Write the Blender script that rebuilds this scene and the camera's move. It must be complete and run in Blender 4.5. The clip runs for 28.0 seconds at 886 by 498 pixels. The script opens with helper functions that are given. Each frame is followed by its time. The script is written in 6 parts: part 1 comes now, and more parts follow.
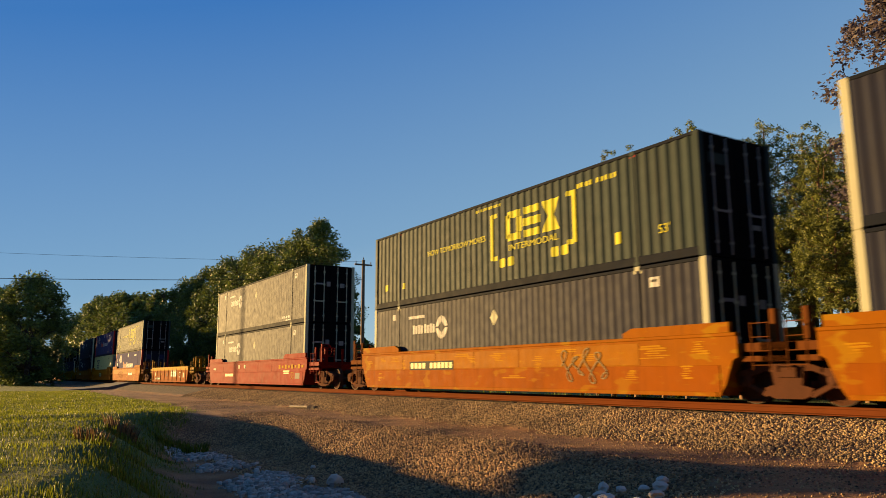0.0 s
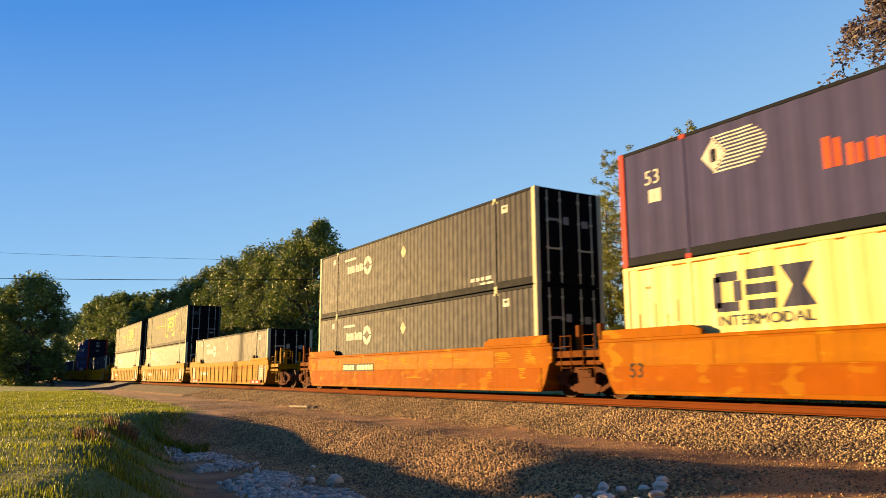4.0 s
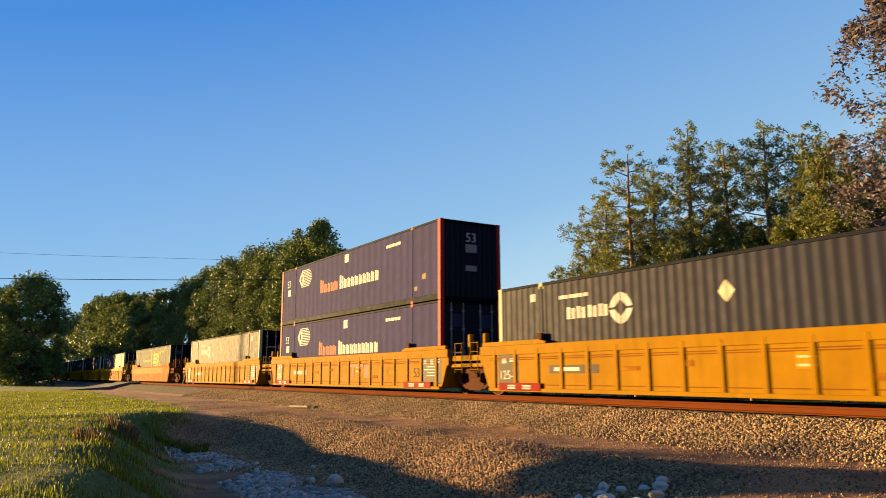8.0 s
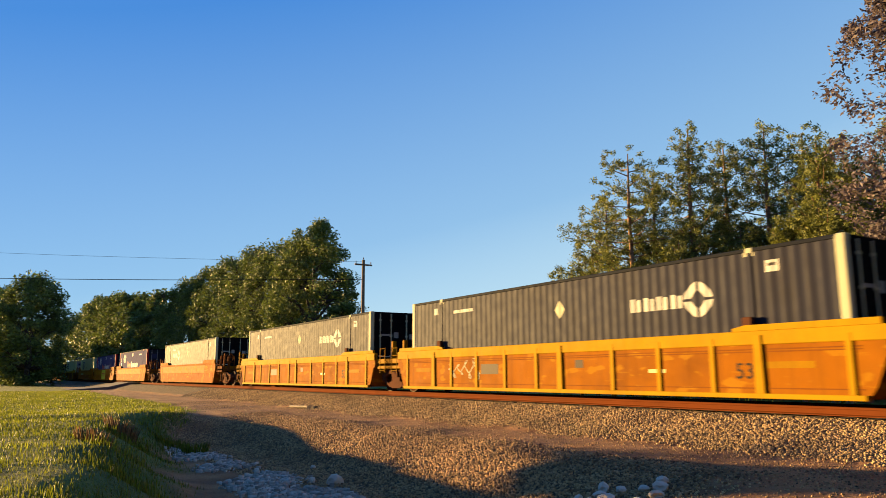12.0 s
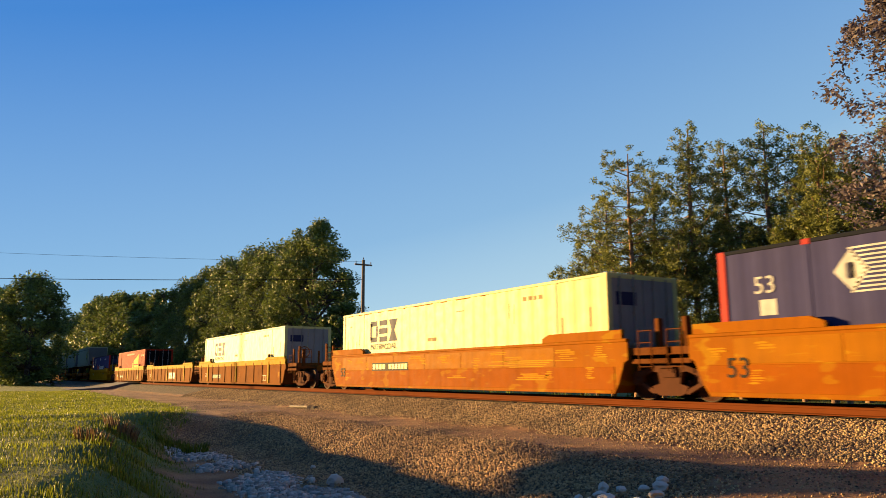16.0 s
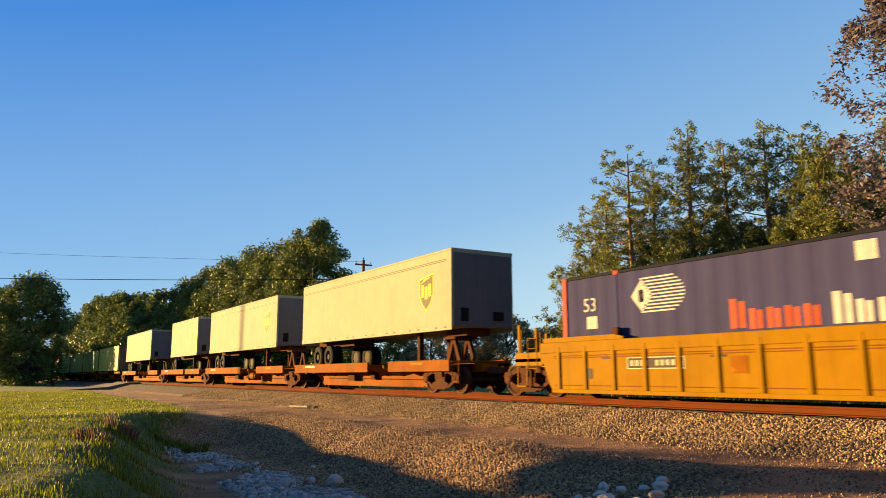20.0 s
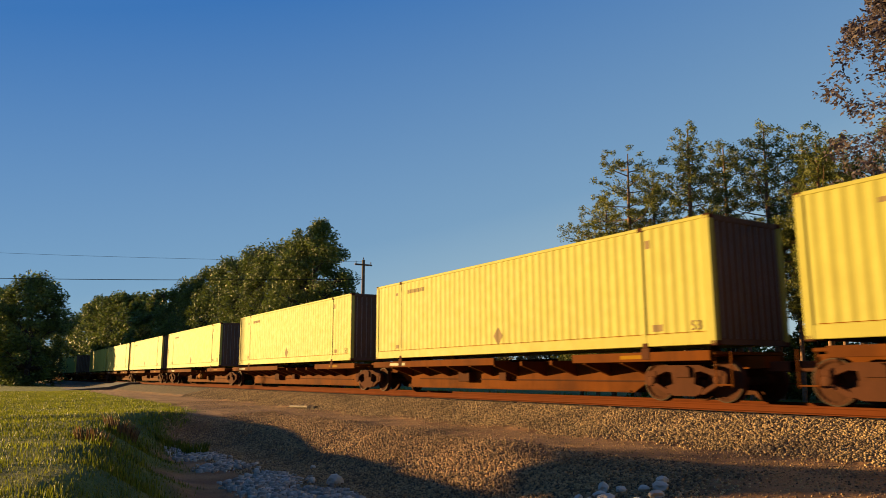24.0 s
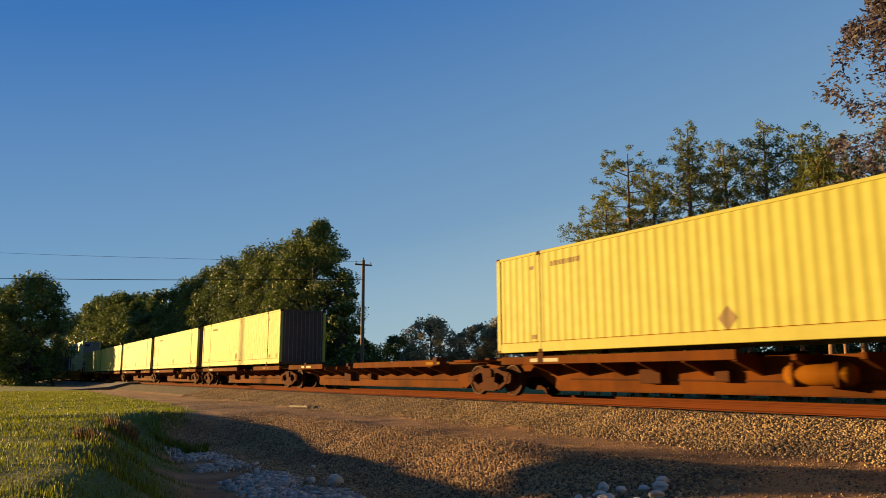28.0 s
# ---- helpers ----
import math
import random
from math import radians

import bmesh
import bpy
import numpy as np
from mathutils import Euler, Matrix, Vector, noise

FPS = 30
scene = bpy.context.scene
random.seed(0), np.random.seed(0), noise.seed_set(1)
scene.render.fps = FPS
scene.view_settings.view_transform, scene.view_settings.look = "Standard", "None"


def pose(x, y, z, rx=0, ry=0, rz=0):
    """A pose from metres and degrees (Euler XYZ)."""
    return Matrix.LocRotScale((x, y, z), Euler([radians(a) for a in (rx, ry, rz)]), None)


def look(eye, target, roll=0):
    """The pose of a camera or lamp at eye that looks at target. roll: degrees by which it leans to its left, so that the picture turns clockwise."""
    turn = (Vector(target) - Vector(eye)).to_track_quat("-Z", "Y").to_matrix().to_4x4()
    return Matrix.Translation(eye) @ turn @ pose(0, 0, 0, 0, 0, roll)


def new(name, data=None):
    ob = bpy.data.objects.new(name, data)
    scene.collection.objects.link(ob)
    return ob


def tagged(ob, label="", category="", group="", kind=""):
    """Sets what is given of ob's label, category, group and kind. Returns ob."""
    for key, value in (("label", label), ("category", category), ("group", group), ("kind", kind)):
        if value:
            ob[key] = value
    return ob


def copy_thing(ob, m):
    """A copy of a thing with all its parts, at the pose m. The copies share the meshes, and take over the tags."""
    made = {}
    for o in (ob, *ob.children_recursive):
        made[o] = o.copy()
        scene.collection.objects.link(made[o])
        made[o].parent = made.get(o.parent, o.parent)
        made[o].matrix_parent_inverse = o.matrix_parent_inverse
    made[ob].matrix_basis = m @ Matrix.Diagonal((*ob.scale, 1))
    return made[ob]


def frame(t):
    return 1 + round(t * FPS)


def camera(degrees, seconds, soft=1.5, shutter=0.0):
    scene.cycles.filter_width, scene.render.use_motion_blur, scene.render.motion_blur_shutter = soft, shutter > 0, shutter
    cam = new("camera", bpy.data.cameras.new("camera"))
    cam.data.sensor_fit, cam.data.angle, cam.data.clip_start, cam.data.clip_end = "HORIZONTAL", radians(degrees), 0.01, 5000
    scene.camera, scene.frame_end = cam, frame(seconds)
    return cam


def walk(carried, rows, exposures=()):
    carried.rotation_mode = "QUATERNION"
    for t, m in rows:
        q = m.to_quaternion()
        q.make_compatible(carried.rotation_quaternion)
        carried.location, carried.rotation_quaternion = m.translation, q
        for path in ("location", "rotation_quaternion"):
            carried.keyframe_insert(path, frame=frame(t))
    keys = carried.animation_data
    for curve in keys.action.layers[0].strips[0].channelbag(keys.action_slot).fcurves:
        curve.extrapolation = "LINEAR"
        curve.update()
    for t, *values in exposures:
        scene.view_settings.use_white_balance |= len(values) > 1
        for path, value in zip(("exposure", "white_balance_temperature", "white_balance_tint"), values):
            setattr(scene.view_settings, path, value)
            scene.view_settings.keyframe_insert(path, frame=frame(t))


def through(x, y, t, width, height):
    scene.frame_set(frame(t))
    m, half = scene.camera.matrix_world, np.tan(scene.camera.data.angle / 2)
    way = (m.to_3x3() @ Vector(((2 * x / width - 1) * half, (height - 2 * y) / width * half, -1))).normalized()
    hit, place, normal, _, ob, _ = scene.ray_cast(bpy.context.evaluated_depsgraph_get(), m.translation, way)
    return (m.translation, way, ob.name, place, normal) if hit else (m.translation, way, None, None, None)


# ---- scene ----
cam = camera(62.18, 28.0, soft=0.72, shutter=0.12)
EYE = Vector((0.0, -14.585, 0.682))
POSE = look(EYE, EYE + Vector((-0.83734, 0.51994, 0.16887)), -0.213)
walk(cam, [(0, POSE), (28.0, POSE)],
     exposures=[(t, stops + 0.62, 6100, 8) for t, stops in ((0, 0.98), (0.6, 1.08), (1.5, 1.54), (3.0, 1.62), (6, 1.5), (12, 1.52), (15.5, 1.48), (17, 1.1), (18, 1.14), (19, 1.42), (20, 1.48), (21.5, 1.25), (23.5, 0.9), (28, 0.88))])

# ---- light: low evening sun from behind, slightly to the left ----
SUN_TURN, SUN_HEIGHT = radians(33), radians(4.7)
SUN_WAY = Vector((math.cos(SUN_TURN) * math.cos(SUN_HEIGHT), math.sin(SUN_TURN) * math.cos(SUN_HEIGHT), -math.sin(SUN_HEIGHT)))
world = bpy.data.worlds.new("sky")
scene.world = world
world.use_nodes = True
wn = world.node_tree.nodes
sky = wn.new("ShaderNodeTexSky")
sky.sky_type, sky.sun_disc = "NISHITA", False
sky.sun_elevation = SUN_HEIGHT
sky.sun_rotation = math.atan2(-SUN_WAY.x, -SUN_WAY.y)
sky.air_density, sky.dust_density, sky.ozone_density = 1.0, 0.0, 4.0
# clear evening air: the sky's own scatter, evened out by a plain blue that pales towards the horizon
wt = world.node_tree
air, height, pale, even = wn.new("ShaderNodeTexCoord"), wn.new("ShaderNodeVectorMath"), wn.new("ShaderNodeMix"), wn.new("ShaderNodeMix")
height.operation = "DOT_PRODUCT"
height.inputs[1].default_value = (-0.12, -0.19, 1.0)
lift = wn.new("ShaderNodeMapRange")
lift.inputs["From Min"].default_value, lift.inputs["From Max"].default_value = -0.04, 0.52
pale.data_type = even.data_type = "RGBA"
even.inputs[0].default_value = 0.9
pale.inputs[6].default_value = (1.85, 2.70, 3.05, 1)
pale.inputs[7].default_value = (0.29, 0.95, 2.42, 1)
wt.links.new(air.outputs["Generated"], height.inputs[0])
wt.links.new(height.outputs["Value"], lift.inputs["Value"])
wt.links.new(lift.outputs["Result"], pale.inputs[0])
wt.links.new(sky.outputs[0], even.inputs[6])
deep, zenith = wn.new("ShaderNodeMix"), wn.new("ShaderNodeMapRange")
deep.data_type = "RGBA"
deep.inputs[7].default_value = (0.15, 0.48, 1.35, 1)
zenith.inputs["From Min"].default_value, zenith.inputs["From Max"].default_value = 0.65, 1.0
wt.links.new(height.outputs["Value"], zenith.inputs["Value"])
wt.links.new(zenith.outputs["Result"], deep.inputs[0])
wt.links.new(pale.outputs[2], deep.inputs[6])
haze, low = wn.new("ShaderNodeMix"), wn.new("ShaderNodeMapRange")
haze.data_type = "RGBA"
haze.inputs[7].default_value = (2.45, 2.95, 3.05, 1)
low.inputs["From Min"].default_value, low.inputs["From Max"].default_value = 0.20, 0.0
low.inputs["To Max"].default_value = 0.75
wt.links.new(height.outputs["Value"], low.inputs["Value"])
wt.links.new(low.outputs["Result"], haze.inputs[0])
wt.links.new(deep.outputs[2], haze.inputs[6])
wt.links.new(haze.outputs[2], even.inputs[7])
wt.links.new(even.outputs[2], wn["Background"].inputs[0])
wn["Background"].inputs[1].default_value = 0.065
sun_data = bpy.data.lights.new("sun", "SUN")
sun_data.energy, sun_data.angle, sun_data.color = 5.0, radians(0.6), (1.0, 0.60, 0.20)
sun = new("sun", sun_data)
sun.matrix_world = look((-60, -50, 30), Vector((-60, -50, 30)) + SUN_WAY)

SPEED = 25.092          # metres a second, along +x
RAIL = 0.06             # height of the rail heads
SIDE = 1.295            # half the width of a container
LONG = 16.154           # a 53-foot container


# ---- materials ----
COLOUR_SCALE = 0.52             # base colours scaled down, so shade goes darker against the sun


def toned(colour, k=COLOUR_SCALE):
    return tuple(v * k for v in colour)


def shader(name):
    m = bpy.data.materials.new(name)
    m.use_nodes = True
    nt = m.node_tree
    return m, nt, nt.nodes["Principled BSDF"]


def noise_tex(nt, scale, detail=4.0, rough=0.55, stretch=None, coords="Object"):
    tc = nt.nodes.new("ShaderNodeTexCoord")
    n = nt.nodes.new("ShaderNodeTexNoise")
    n.inputs["Scale"].default_value, n.inputs["Detail"].default_value, n.inputs["Roughness"].default_value = scale, detail, rough
    if stretch:
        mp = nt.nodes.new("ShaderNodeMapping")
        mp.inputs["Scale"].default_value = stretch
        nt.links.new(tc.outputs[coords], mp.inputs["Vector"])
        nt.links.new(mp.outputs[0], n.inputs["Vector"])
    else:
        nt.links.new(tc.outputs[coords], n.inputs["Vector"])
    return n.outputs["Fac"]


def ramp(nt, fac, lo, hi):
    r = nt.nodes.new("ShaderNodeMapRange")
    r.inputs["From Min"].default_value, r.inputs["From Max"].default_value = lo, hi
    nt.links.new(fac, r.inputs["Value"])
    return r.outputs["Result"]


def mixed(nt, fac, a, b):
    """Mix of two colours; each a triple or a socket, fac a number or a socket."""
    m = nt.nodes.new("ShaderNodeMix")
    m.data_type = "RGBA"
    for sock, v in ((m.inputs[0], fac), (m.inputs[6], a), (m.inputs[7], b)):
        if isinstance(v, (int, float)):
            sock.default_value = v
        elif isinstance(v, tuple):
            sock.default_value = (*v, 1)
        else:
            nt.links.new(v, sock)
    return m.outputs[2]


def times(nt, a, k):
    m = nt.nodes.new("ShaderNodeMath")
    m.operation = "MULTIPLY"
    nt.links.new(a, m.inputs[0])
    m.inputs[1].default_value = k
    return m.outputs[0]


def bumped(nt, bsdf, fac, strength, distance=0.02):
    b = nt.nodes.new("ShaderNodeBump")
    b.inputs["Strength"].default_value, b.inputs["Distance"].default_value = strength, distance
    nt.links.new(fac, b.inputs["Height"])
    nt.links.new(b.outputs[0], bsdf.inputs["Normal"])


def paint(name, colour, rough=0.45, dirt=0.35, dirt_colour=(0.07, 0.045, 0.03), streak=0.25, rust=0.1, metal=0.0, bump=0.15, gloss=0.015, patch=None):
    """Weathered paint: grime in patches, streaks that run down, rust specks."""
    m, nt, b = shader(name)
    colour, dirt_colour, patch = toned(colour), toned(dirt_colour), toned(patch) if patch else None
    big = ramp(nt, noise_tex(nt, 0.7, 6), 0.42, 0.75)
    c = mixed(nt, times(nt, big, dirt), colour, dirt_colour)
    fade = ramp(nt, noise_tex(nt, 2.3, 3), 0.45, 0.7)
    c = mixed(nt, times(nt, fade, 0.22), c, tuple(min(1, v * 1.25 + 0.002) for v in colour))
    lines = ramp(nt, noise_tex(nt, 5.0, 3, 0.6, (1.0, 1.0, 0.06)), 0.5, 0.78)
    c = mixed(nt, times(nt, lines, streak), c, dirt_colour)
    if patch:
        worn = ramp(nt, noise_tex(nt, 1.5, 2, 0.4, (1.0, 1.0, 2.2)), 0.60, 0.64)
        c = mixed(nt, times(nt, worn, 0.75), c, patch)
        scuff = ramp(nt, noise_tex(nt, 4.0, 4, 0.7, (0.25, 1.0, 3.0)), 0.62, 0.70)
        c = mixed(nt, times(nt, scuff, 0.5), c, patch)
    specks = ramp(nt, noise_tex(nt, 9.0, 5, 0.7), 0.62, 0.7)
    c = mixed(nt, times(nt, specks, rust), c, (0.12, 0.04, 0.015))
    nt.links.new(c, b.inputs["Base Color"])
    r = nt.nodes.new("ShaderNodeMapRange")
    r.inputs["To Min"].default_value, r.inputs["To Max"].default_value = rough + 0.02, rough + 0.3
    nt.links.new(noise_tex(nt, 3.1, 4), r.inputs["Value"])
    nt.links.new(r.outputs["Result"], b.inputs["Roughness"])
    b.inputs["Metallic"].default_value, b.inputs["Specular IOR Level"].default_value = metal, gloss
    bumped(nt, b, noise_tex(nt, 1.6, 5), bump, 0.02)
    return m


def leafy(name, dark, light, through=0.25):
    m, nt, b = shader(name)
    dark, light = toned(dark, 0.45), toned(light, 0.72)
    g = nt.nodes.new("ShaderNodeNewGeometry")
    c = mixed(nt, g.outputs["Random Per Island"], dark, light)
    big = ramp(nt, noise_tex(nt, 0.35, 3), 0.35, 0.7)
    c = mixed(nt, times(nt, big, 0.5), c, dark)
    nt.links.new(c, b.inputs["Base Color"])
    b.inputs["Roughness"].default_value = 0.6
    t = nt.nodes.new("ShaderNodeBsdfTranslucent")
    nt.links.new(c, t.inputs["Color"])
    mx = nt.nodes.new("ShaderNodeMixShader")
    mx.inputs[0].default_value = through
    nt.links.new(b.outputs[0], mx.inputs[1])
    nt.links.new(t.outputs[0], mx.inputs[2])
    nt.links.new(mx.outputs[0], nt.nodes["Material Output"].inputs["Surface"])
    return m


def rough_stuff(name, dark, light, scale=20.0, rough=0.9, bump=0.4, island=False):
    m, nt, b = shader(name)
    dark, light = toned(dark, 0.42), toned(light, 0.58)
    if island:
        g = nt.nodes.new("ShaderNodeNewGeometry")
        c = mixed(nt, g.outputs["Random Per Island"], dark, light)
        c = mixed(nt, times(nt, ramp(nt, noise_tex(nt, 0.8, 3), 0.4, 0.7), 0.5), c, dark)
    else:
        c = mixed(nt, ramp(nt, noise_tex(nt, scale, 6), 0.3, 0.7), dark, light)
        c = mixed(nt, times(nt, ramp(nt, noise_tex(nt, scale * 0.13, 3), 0.4, 0.7), 0.4), c, dark)
    nt.links.new(c, b.inputs["Base Color"])
    b.inputs["Roughness"].default_value = rough
    bumped(nt, b, noise_tex(nt, scale * 2, 6), bump, 0.02)
    return m


def plain(name, colour, rough=0.5, metal=0.0):
    m, nt, b = shader(name)
    colour = toned(colour)
    c = mixed(nt, times(nt, ramp(nt, noise_tex(nt, 6.0, 4), 0.4, 0.75), 0.35), colour, tuple(v * 0.55 for v in colour))
    nt.links.new(c, b.inputs["Base Color"])
    b.inputs["Roughness"].default_value, b.inputs["Metallic"].default_value, b.inputs["Specular IOR Level"].default_value = min(0.9, rough + 0.2), metal, 0.15
    return m


ORANGE = paint("weathered_orange_paint", (0.43, 0.140, 0.002), 0.5, 0.35, (0.17, 0.055, 0.006), 0.3, 0.25, patch=(0.50, 0.25, 0.006))
SCUFF = paint("scuffed_yellow_paint", (0.64, 0.31, 0.006), 0.5, 0.45, (0.36, 0.12, 0.006), 0.3, 0.3)
ORANGE_LOW = paint("rust_orange_lower_paint", (0.41, 0.112, 0.002), 0.5, 0.35, (0.18, 0.05, 0.006), 0.35, 0.25, patch=(0.46, 0.19, 0.005))
ORANGE_HIGH = paint("scuffed_orange_upper_paint", (0.47, 0.178, 0.002), 0.42, 0.45, (0.22, 0.075, 0.006), 0.3, 0.25, patch=(0.55, 0.29, 0.008))
CHORD = paint("yellow_chord_paint", (0.62, 0.345, 0.003), 0.45, 0.35, (0.22, 0.09, 0.008), 0.2, 0.25)
RUST = paint("rust_red_side", (0.42, 0.112, 0.007), 0.55, 0.5, (0.14, 0.045, 0.01), 0.35, 0.4)
AMBER = paint("amber_yellow_paint", (0.46, 0.232, 0.0015), 0.45, 0.32, (0.20, 0.085, 0.005), 0.3, 0.2)
AMBER_OLD = paint("faded_amber_paint", (0.42, 0.150, 0.004), 0.5, 0.55, (0.16, 0.055, 0.010), 0.4, 0.4, patch=(0.52, 0.24, 0.008))
BROWN = paint("rusty_brown_side", (0.30, 0.105, 0.014), 0.6, 0.45, (0.08, 0.035, 0.02), 0.3, 0.4)
RED_CAR = paint("red_car_paint", (0.32, 0.010, 0.004), 0.4, 0.35, (0.10, 0.02, 0.01), 0.2, 0.15)
SPINE_BRIGHT = paint("orange_spine_paint", (0.42, 0.135, 0.010), 0.55, 0.55, (0.14, 0.05, 0.012), 0.3, 0.4)
SPINE = paint("rusty_spine_paint", (0.25, 0.080, 0.013), 0.6, 0.7, (0.07, 0.03, 0.018), 0.3, 0.4)
TEAL = paint("dark_teal_paint", (0.048, 0.070, 0.067), 0.42, 0.3, (0.05, 0.045, 0.04), 0.3, 0.08, gloss=0.05)
GREY = paint("charcoal_grey_paint", (0.036, 0.038, 0.066), 0.40, 0.35, (0.045, 0.038, 0.034), 0.35, 0.08, gloss=0.04)
BLUE = paint("slate_blue_paint", (0.084, 0.082, 0.205), 0.62, 0.25, (0.07, 0.06, 0.08), 0.25, 0.05)
LEMON = paint("pale_yellow_paint", (0.86, 0.80, 0.30), 0.42, 0.16, (0.45, 0.28, 0.1), 0.2, 0.08, gloss=0.25)
GOLD = paint("golden_yellow_paint", (0.73, 0.69, 0.14), 0.46, 0.16, (0.42, 0.30, 0.07), 0.18, 0.04, gloss=0.10)
SCARLET = paint("scarlet_paint", (0.50, 0.045, 0.02), 0.4, 0.2, (0.2, 0.04, 0.02), 0.2, 0.05)
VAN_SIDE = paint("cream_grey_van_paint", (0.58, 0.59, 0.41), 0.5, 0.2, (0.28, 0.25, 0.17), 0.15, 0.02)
# darker grey than the sides, with the front wall's shade put into it
VAN_FRONT = paint("shaded_grey_van_front", (0.22, 0.22, 0.23), 0.5, 0.2, (0.1, 0.09, 0.08), 0.2, 0.02)
CREAM = paint("cream_white_paint", (0.74, 0.72, 0.50), 0.4, 0.10, (0.35, 0.28, 0.2), 0.2, 0.04)
WHITE = plain("white_lettering", (0.78, 0.76, 0.70), 0.5)
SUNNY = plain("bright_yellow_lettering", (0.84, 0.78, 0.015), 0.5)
NAVY = plain("navy_lettering", (0.03, 0.035, 0.11), 0.5)
ORANGE_INK = plain("orange_lettering", (0.65, 0.10, 0.02), 0.5)
RED_INK = plain("red_trim", (0.60, 0.03, 0.02), 0.45)
BLACK_INK = plain("black_lettering", (0.015, 0.014, 0.014), 0.55)
TAN_INK = plain("tan_sticker", (0.42, 0.30, 0.14), 0.6)
SHIELD = plain("dark_brown_badge", (0.055, 0.028, 0.012), 0.45)
NAVY_RAIL = paint("dark_navy_rail", (0.022, 0.026, 0.040), 0.45, 0.3, (0.03, 0.028, 0.026), 0.25, 0.08)
# far darker than the sides: the shade on the ends is put into this colour
SHADED_DOOR = paint("shaded_black_door", (0.008, 0.008, 0.010), 0.6, 0.2, (0.03, 0.025, 0.02), 0.2, 0.05)
DARK_END = paint("dark_bare_door", (0.12, 0.10, 0.085), 0.45, 0.3, (0.05, 0.04, 0.03), 0.3, 0.1)
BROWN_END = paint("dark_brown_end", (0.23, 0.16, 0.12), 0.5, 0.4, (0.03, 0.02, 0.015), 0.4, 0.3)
PALE_END = paint("pale_grey_door", (0.42, 0.40, 0.38), 0.45, 0.25, (0.15, 0.13, 0.11), 0.3, 0.08)
STEEL = paint("galvanised_rod", (0.45, 0.43, 0.40), 0.4, 0.3, (0.1, 0.08, 0.06), 0.2, 0.1, 0.6)
IRON = paint("rusty_cast_iron", (0.15, 0.062, 0.034), 0.65, 0.5, (0.04, 0.028, 0.02), 0.2, 0.4)
TREAD = paint("polished_tread", (0.10, 0.08, 0.065), 0.5, 0.3, (0.08, 0.05, 0.04), 0.1, 0.1, 0.6)
RUBBER = plain("black_rubber", (0.018, 0.017, 0.016), 0.8)
RAIL_RUST = paint("rusty_rail", (0.22, 0.062, 0.018), 0.7, 0.4, (0.10, 0.04, 0.02), 0.1, 0.4)
TIMBER = rough_stuff("creosoted_timber", (0.045, 0.03, 0.02), (0.12, 0.085, 0.06), 14)
POLE_WOOD = rough_stuff("weathered_pole_wood", (0.22, 0.13, 0.075), (0.46, 0.29, 0.17), 9)
PALE_WOOD = rough_stuff("bleached_wood", (0.30, 0.24, 0.17), (0.55, 0.46, 0.34), 9)
BARK = rough_stuff("pine_bark", (0.20, 0.11, 0.06), (0.55, 0.31, 0.17), 7)
OAK_BARK = rough_stuff("oak_bark", (0.05, 0.038, 0.028), (0.14, 0.10, 0.075), 7)
BALLAST = rough_stuff("ballast_stone", (0.20, 0.125, 0.060), (1.0, 0.68, 0.30), 25, 0.9, 0.3, True)
GRAVEL = rough_stuff("brown_gravel", (0.20, 0.115, 0.055), (0.95, 0.58, 0.25), 25, 0.9, 0.3, True)
ROCK = rough_stuff("pale_limestone", (0.42, 0.37, 0.31), (1.0, 0.90, 0.76), 12, 0.9, 0.4, True)
ASPHALT = rough_stuff("old_asphalt", (0.10, 0.097, 0.095), (0.22, 0.21, 0.20), 40, 0.85, 0.2)
PINE_LEAF = leafy("pine_needles", (0.08, 0.11, 0.020), (0.42, 0.44, 0.070), 0.35)
OAK_LEAF = leafy("oak_leaves", (0.125, 0.175, 0.026), (0.255, 0.315, 0.044), 0.22)
DARK_LEAF = leafy("deep_green_leaves", (0.08, 0.125, 0.022), (0.25, 0.32, 0.046), 0.22)
PLUM_LEAF = leafy("reddish_leaves", (0.130, 0.101, 0.111), (0.286, 0.215, 0.215), 0.4)
# raised brightness stands in for the sunlight that nearer trees block
DRY_LEAF = leafy("thin_olive_leaves", (0.32, 0.26, 0.12), (0.70, 0.57, 0.28), 0.4)
GRASS = leafy("grass_blades", (0.11, 0.145, 0.010), (0.38, 0.42, 0.022), 0.5)
DRY_GRASS = leafy("dry_weed", (0.16, 0.095, 0.042), (0.44, 0.26, 0.10), 0.3)
WIRE = plain("black_wire", (0.03, 0.03, 0.03), 0.6)


# ---- mesh helpers ----
def box(bm, x0, x1, y0, y1, z0, z1, bevel=0.0):
    vs = [bm.verts.new((x, y, z)) for x in (x0, x1) for y in (y0, y1) for z in (z0, z1)]
    fs = [bm.faces.new([vs[i] for i in f]) for f in ((0, 1, 3, 2), (4, 6, 7, 5), (0, 4, 5, 1), (2, 3, 7, 6), (0, 2, 6, 4), (1, 5, 7, 3))]
    if bevel:
        edges = list({e for f in fs for e in f.edges})
        bmesh.ops.bevel(bm, geom=edges, offset=bevel, segments=1, affect="EDGES")


def prism(bm, outline, y0, y1):
    """Extrudes an outline of (x, z) across y0..y1."""
    n = len(outline)
    a = [bm.verts.new((x, y0, z)) for x, z in outline]
    b = [bm.verts.new((x, y1, z)) for x, z in outline]
    bm.faces.new(a)
    bm.faces.new(b[::-1])
    for i in range(n):
        j = (i + 1) % n
        bm.faces.new((a[j], a[i], b[i], b[j]))


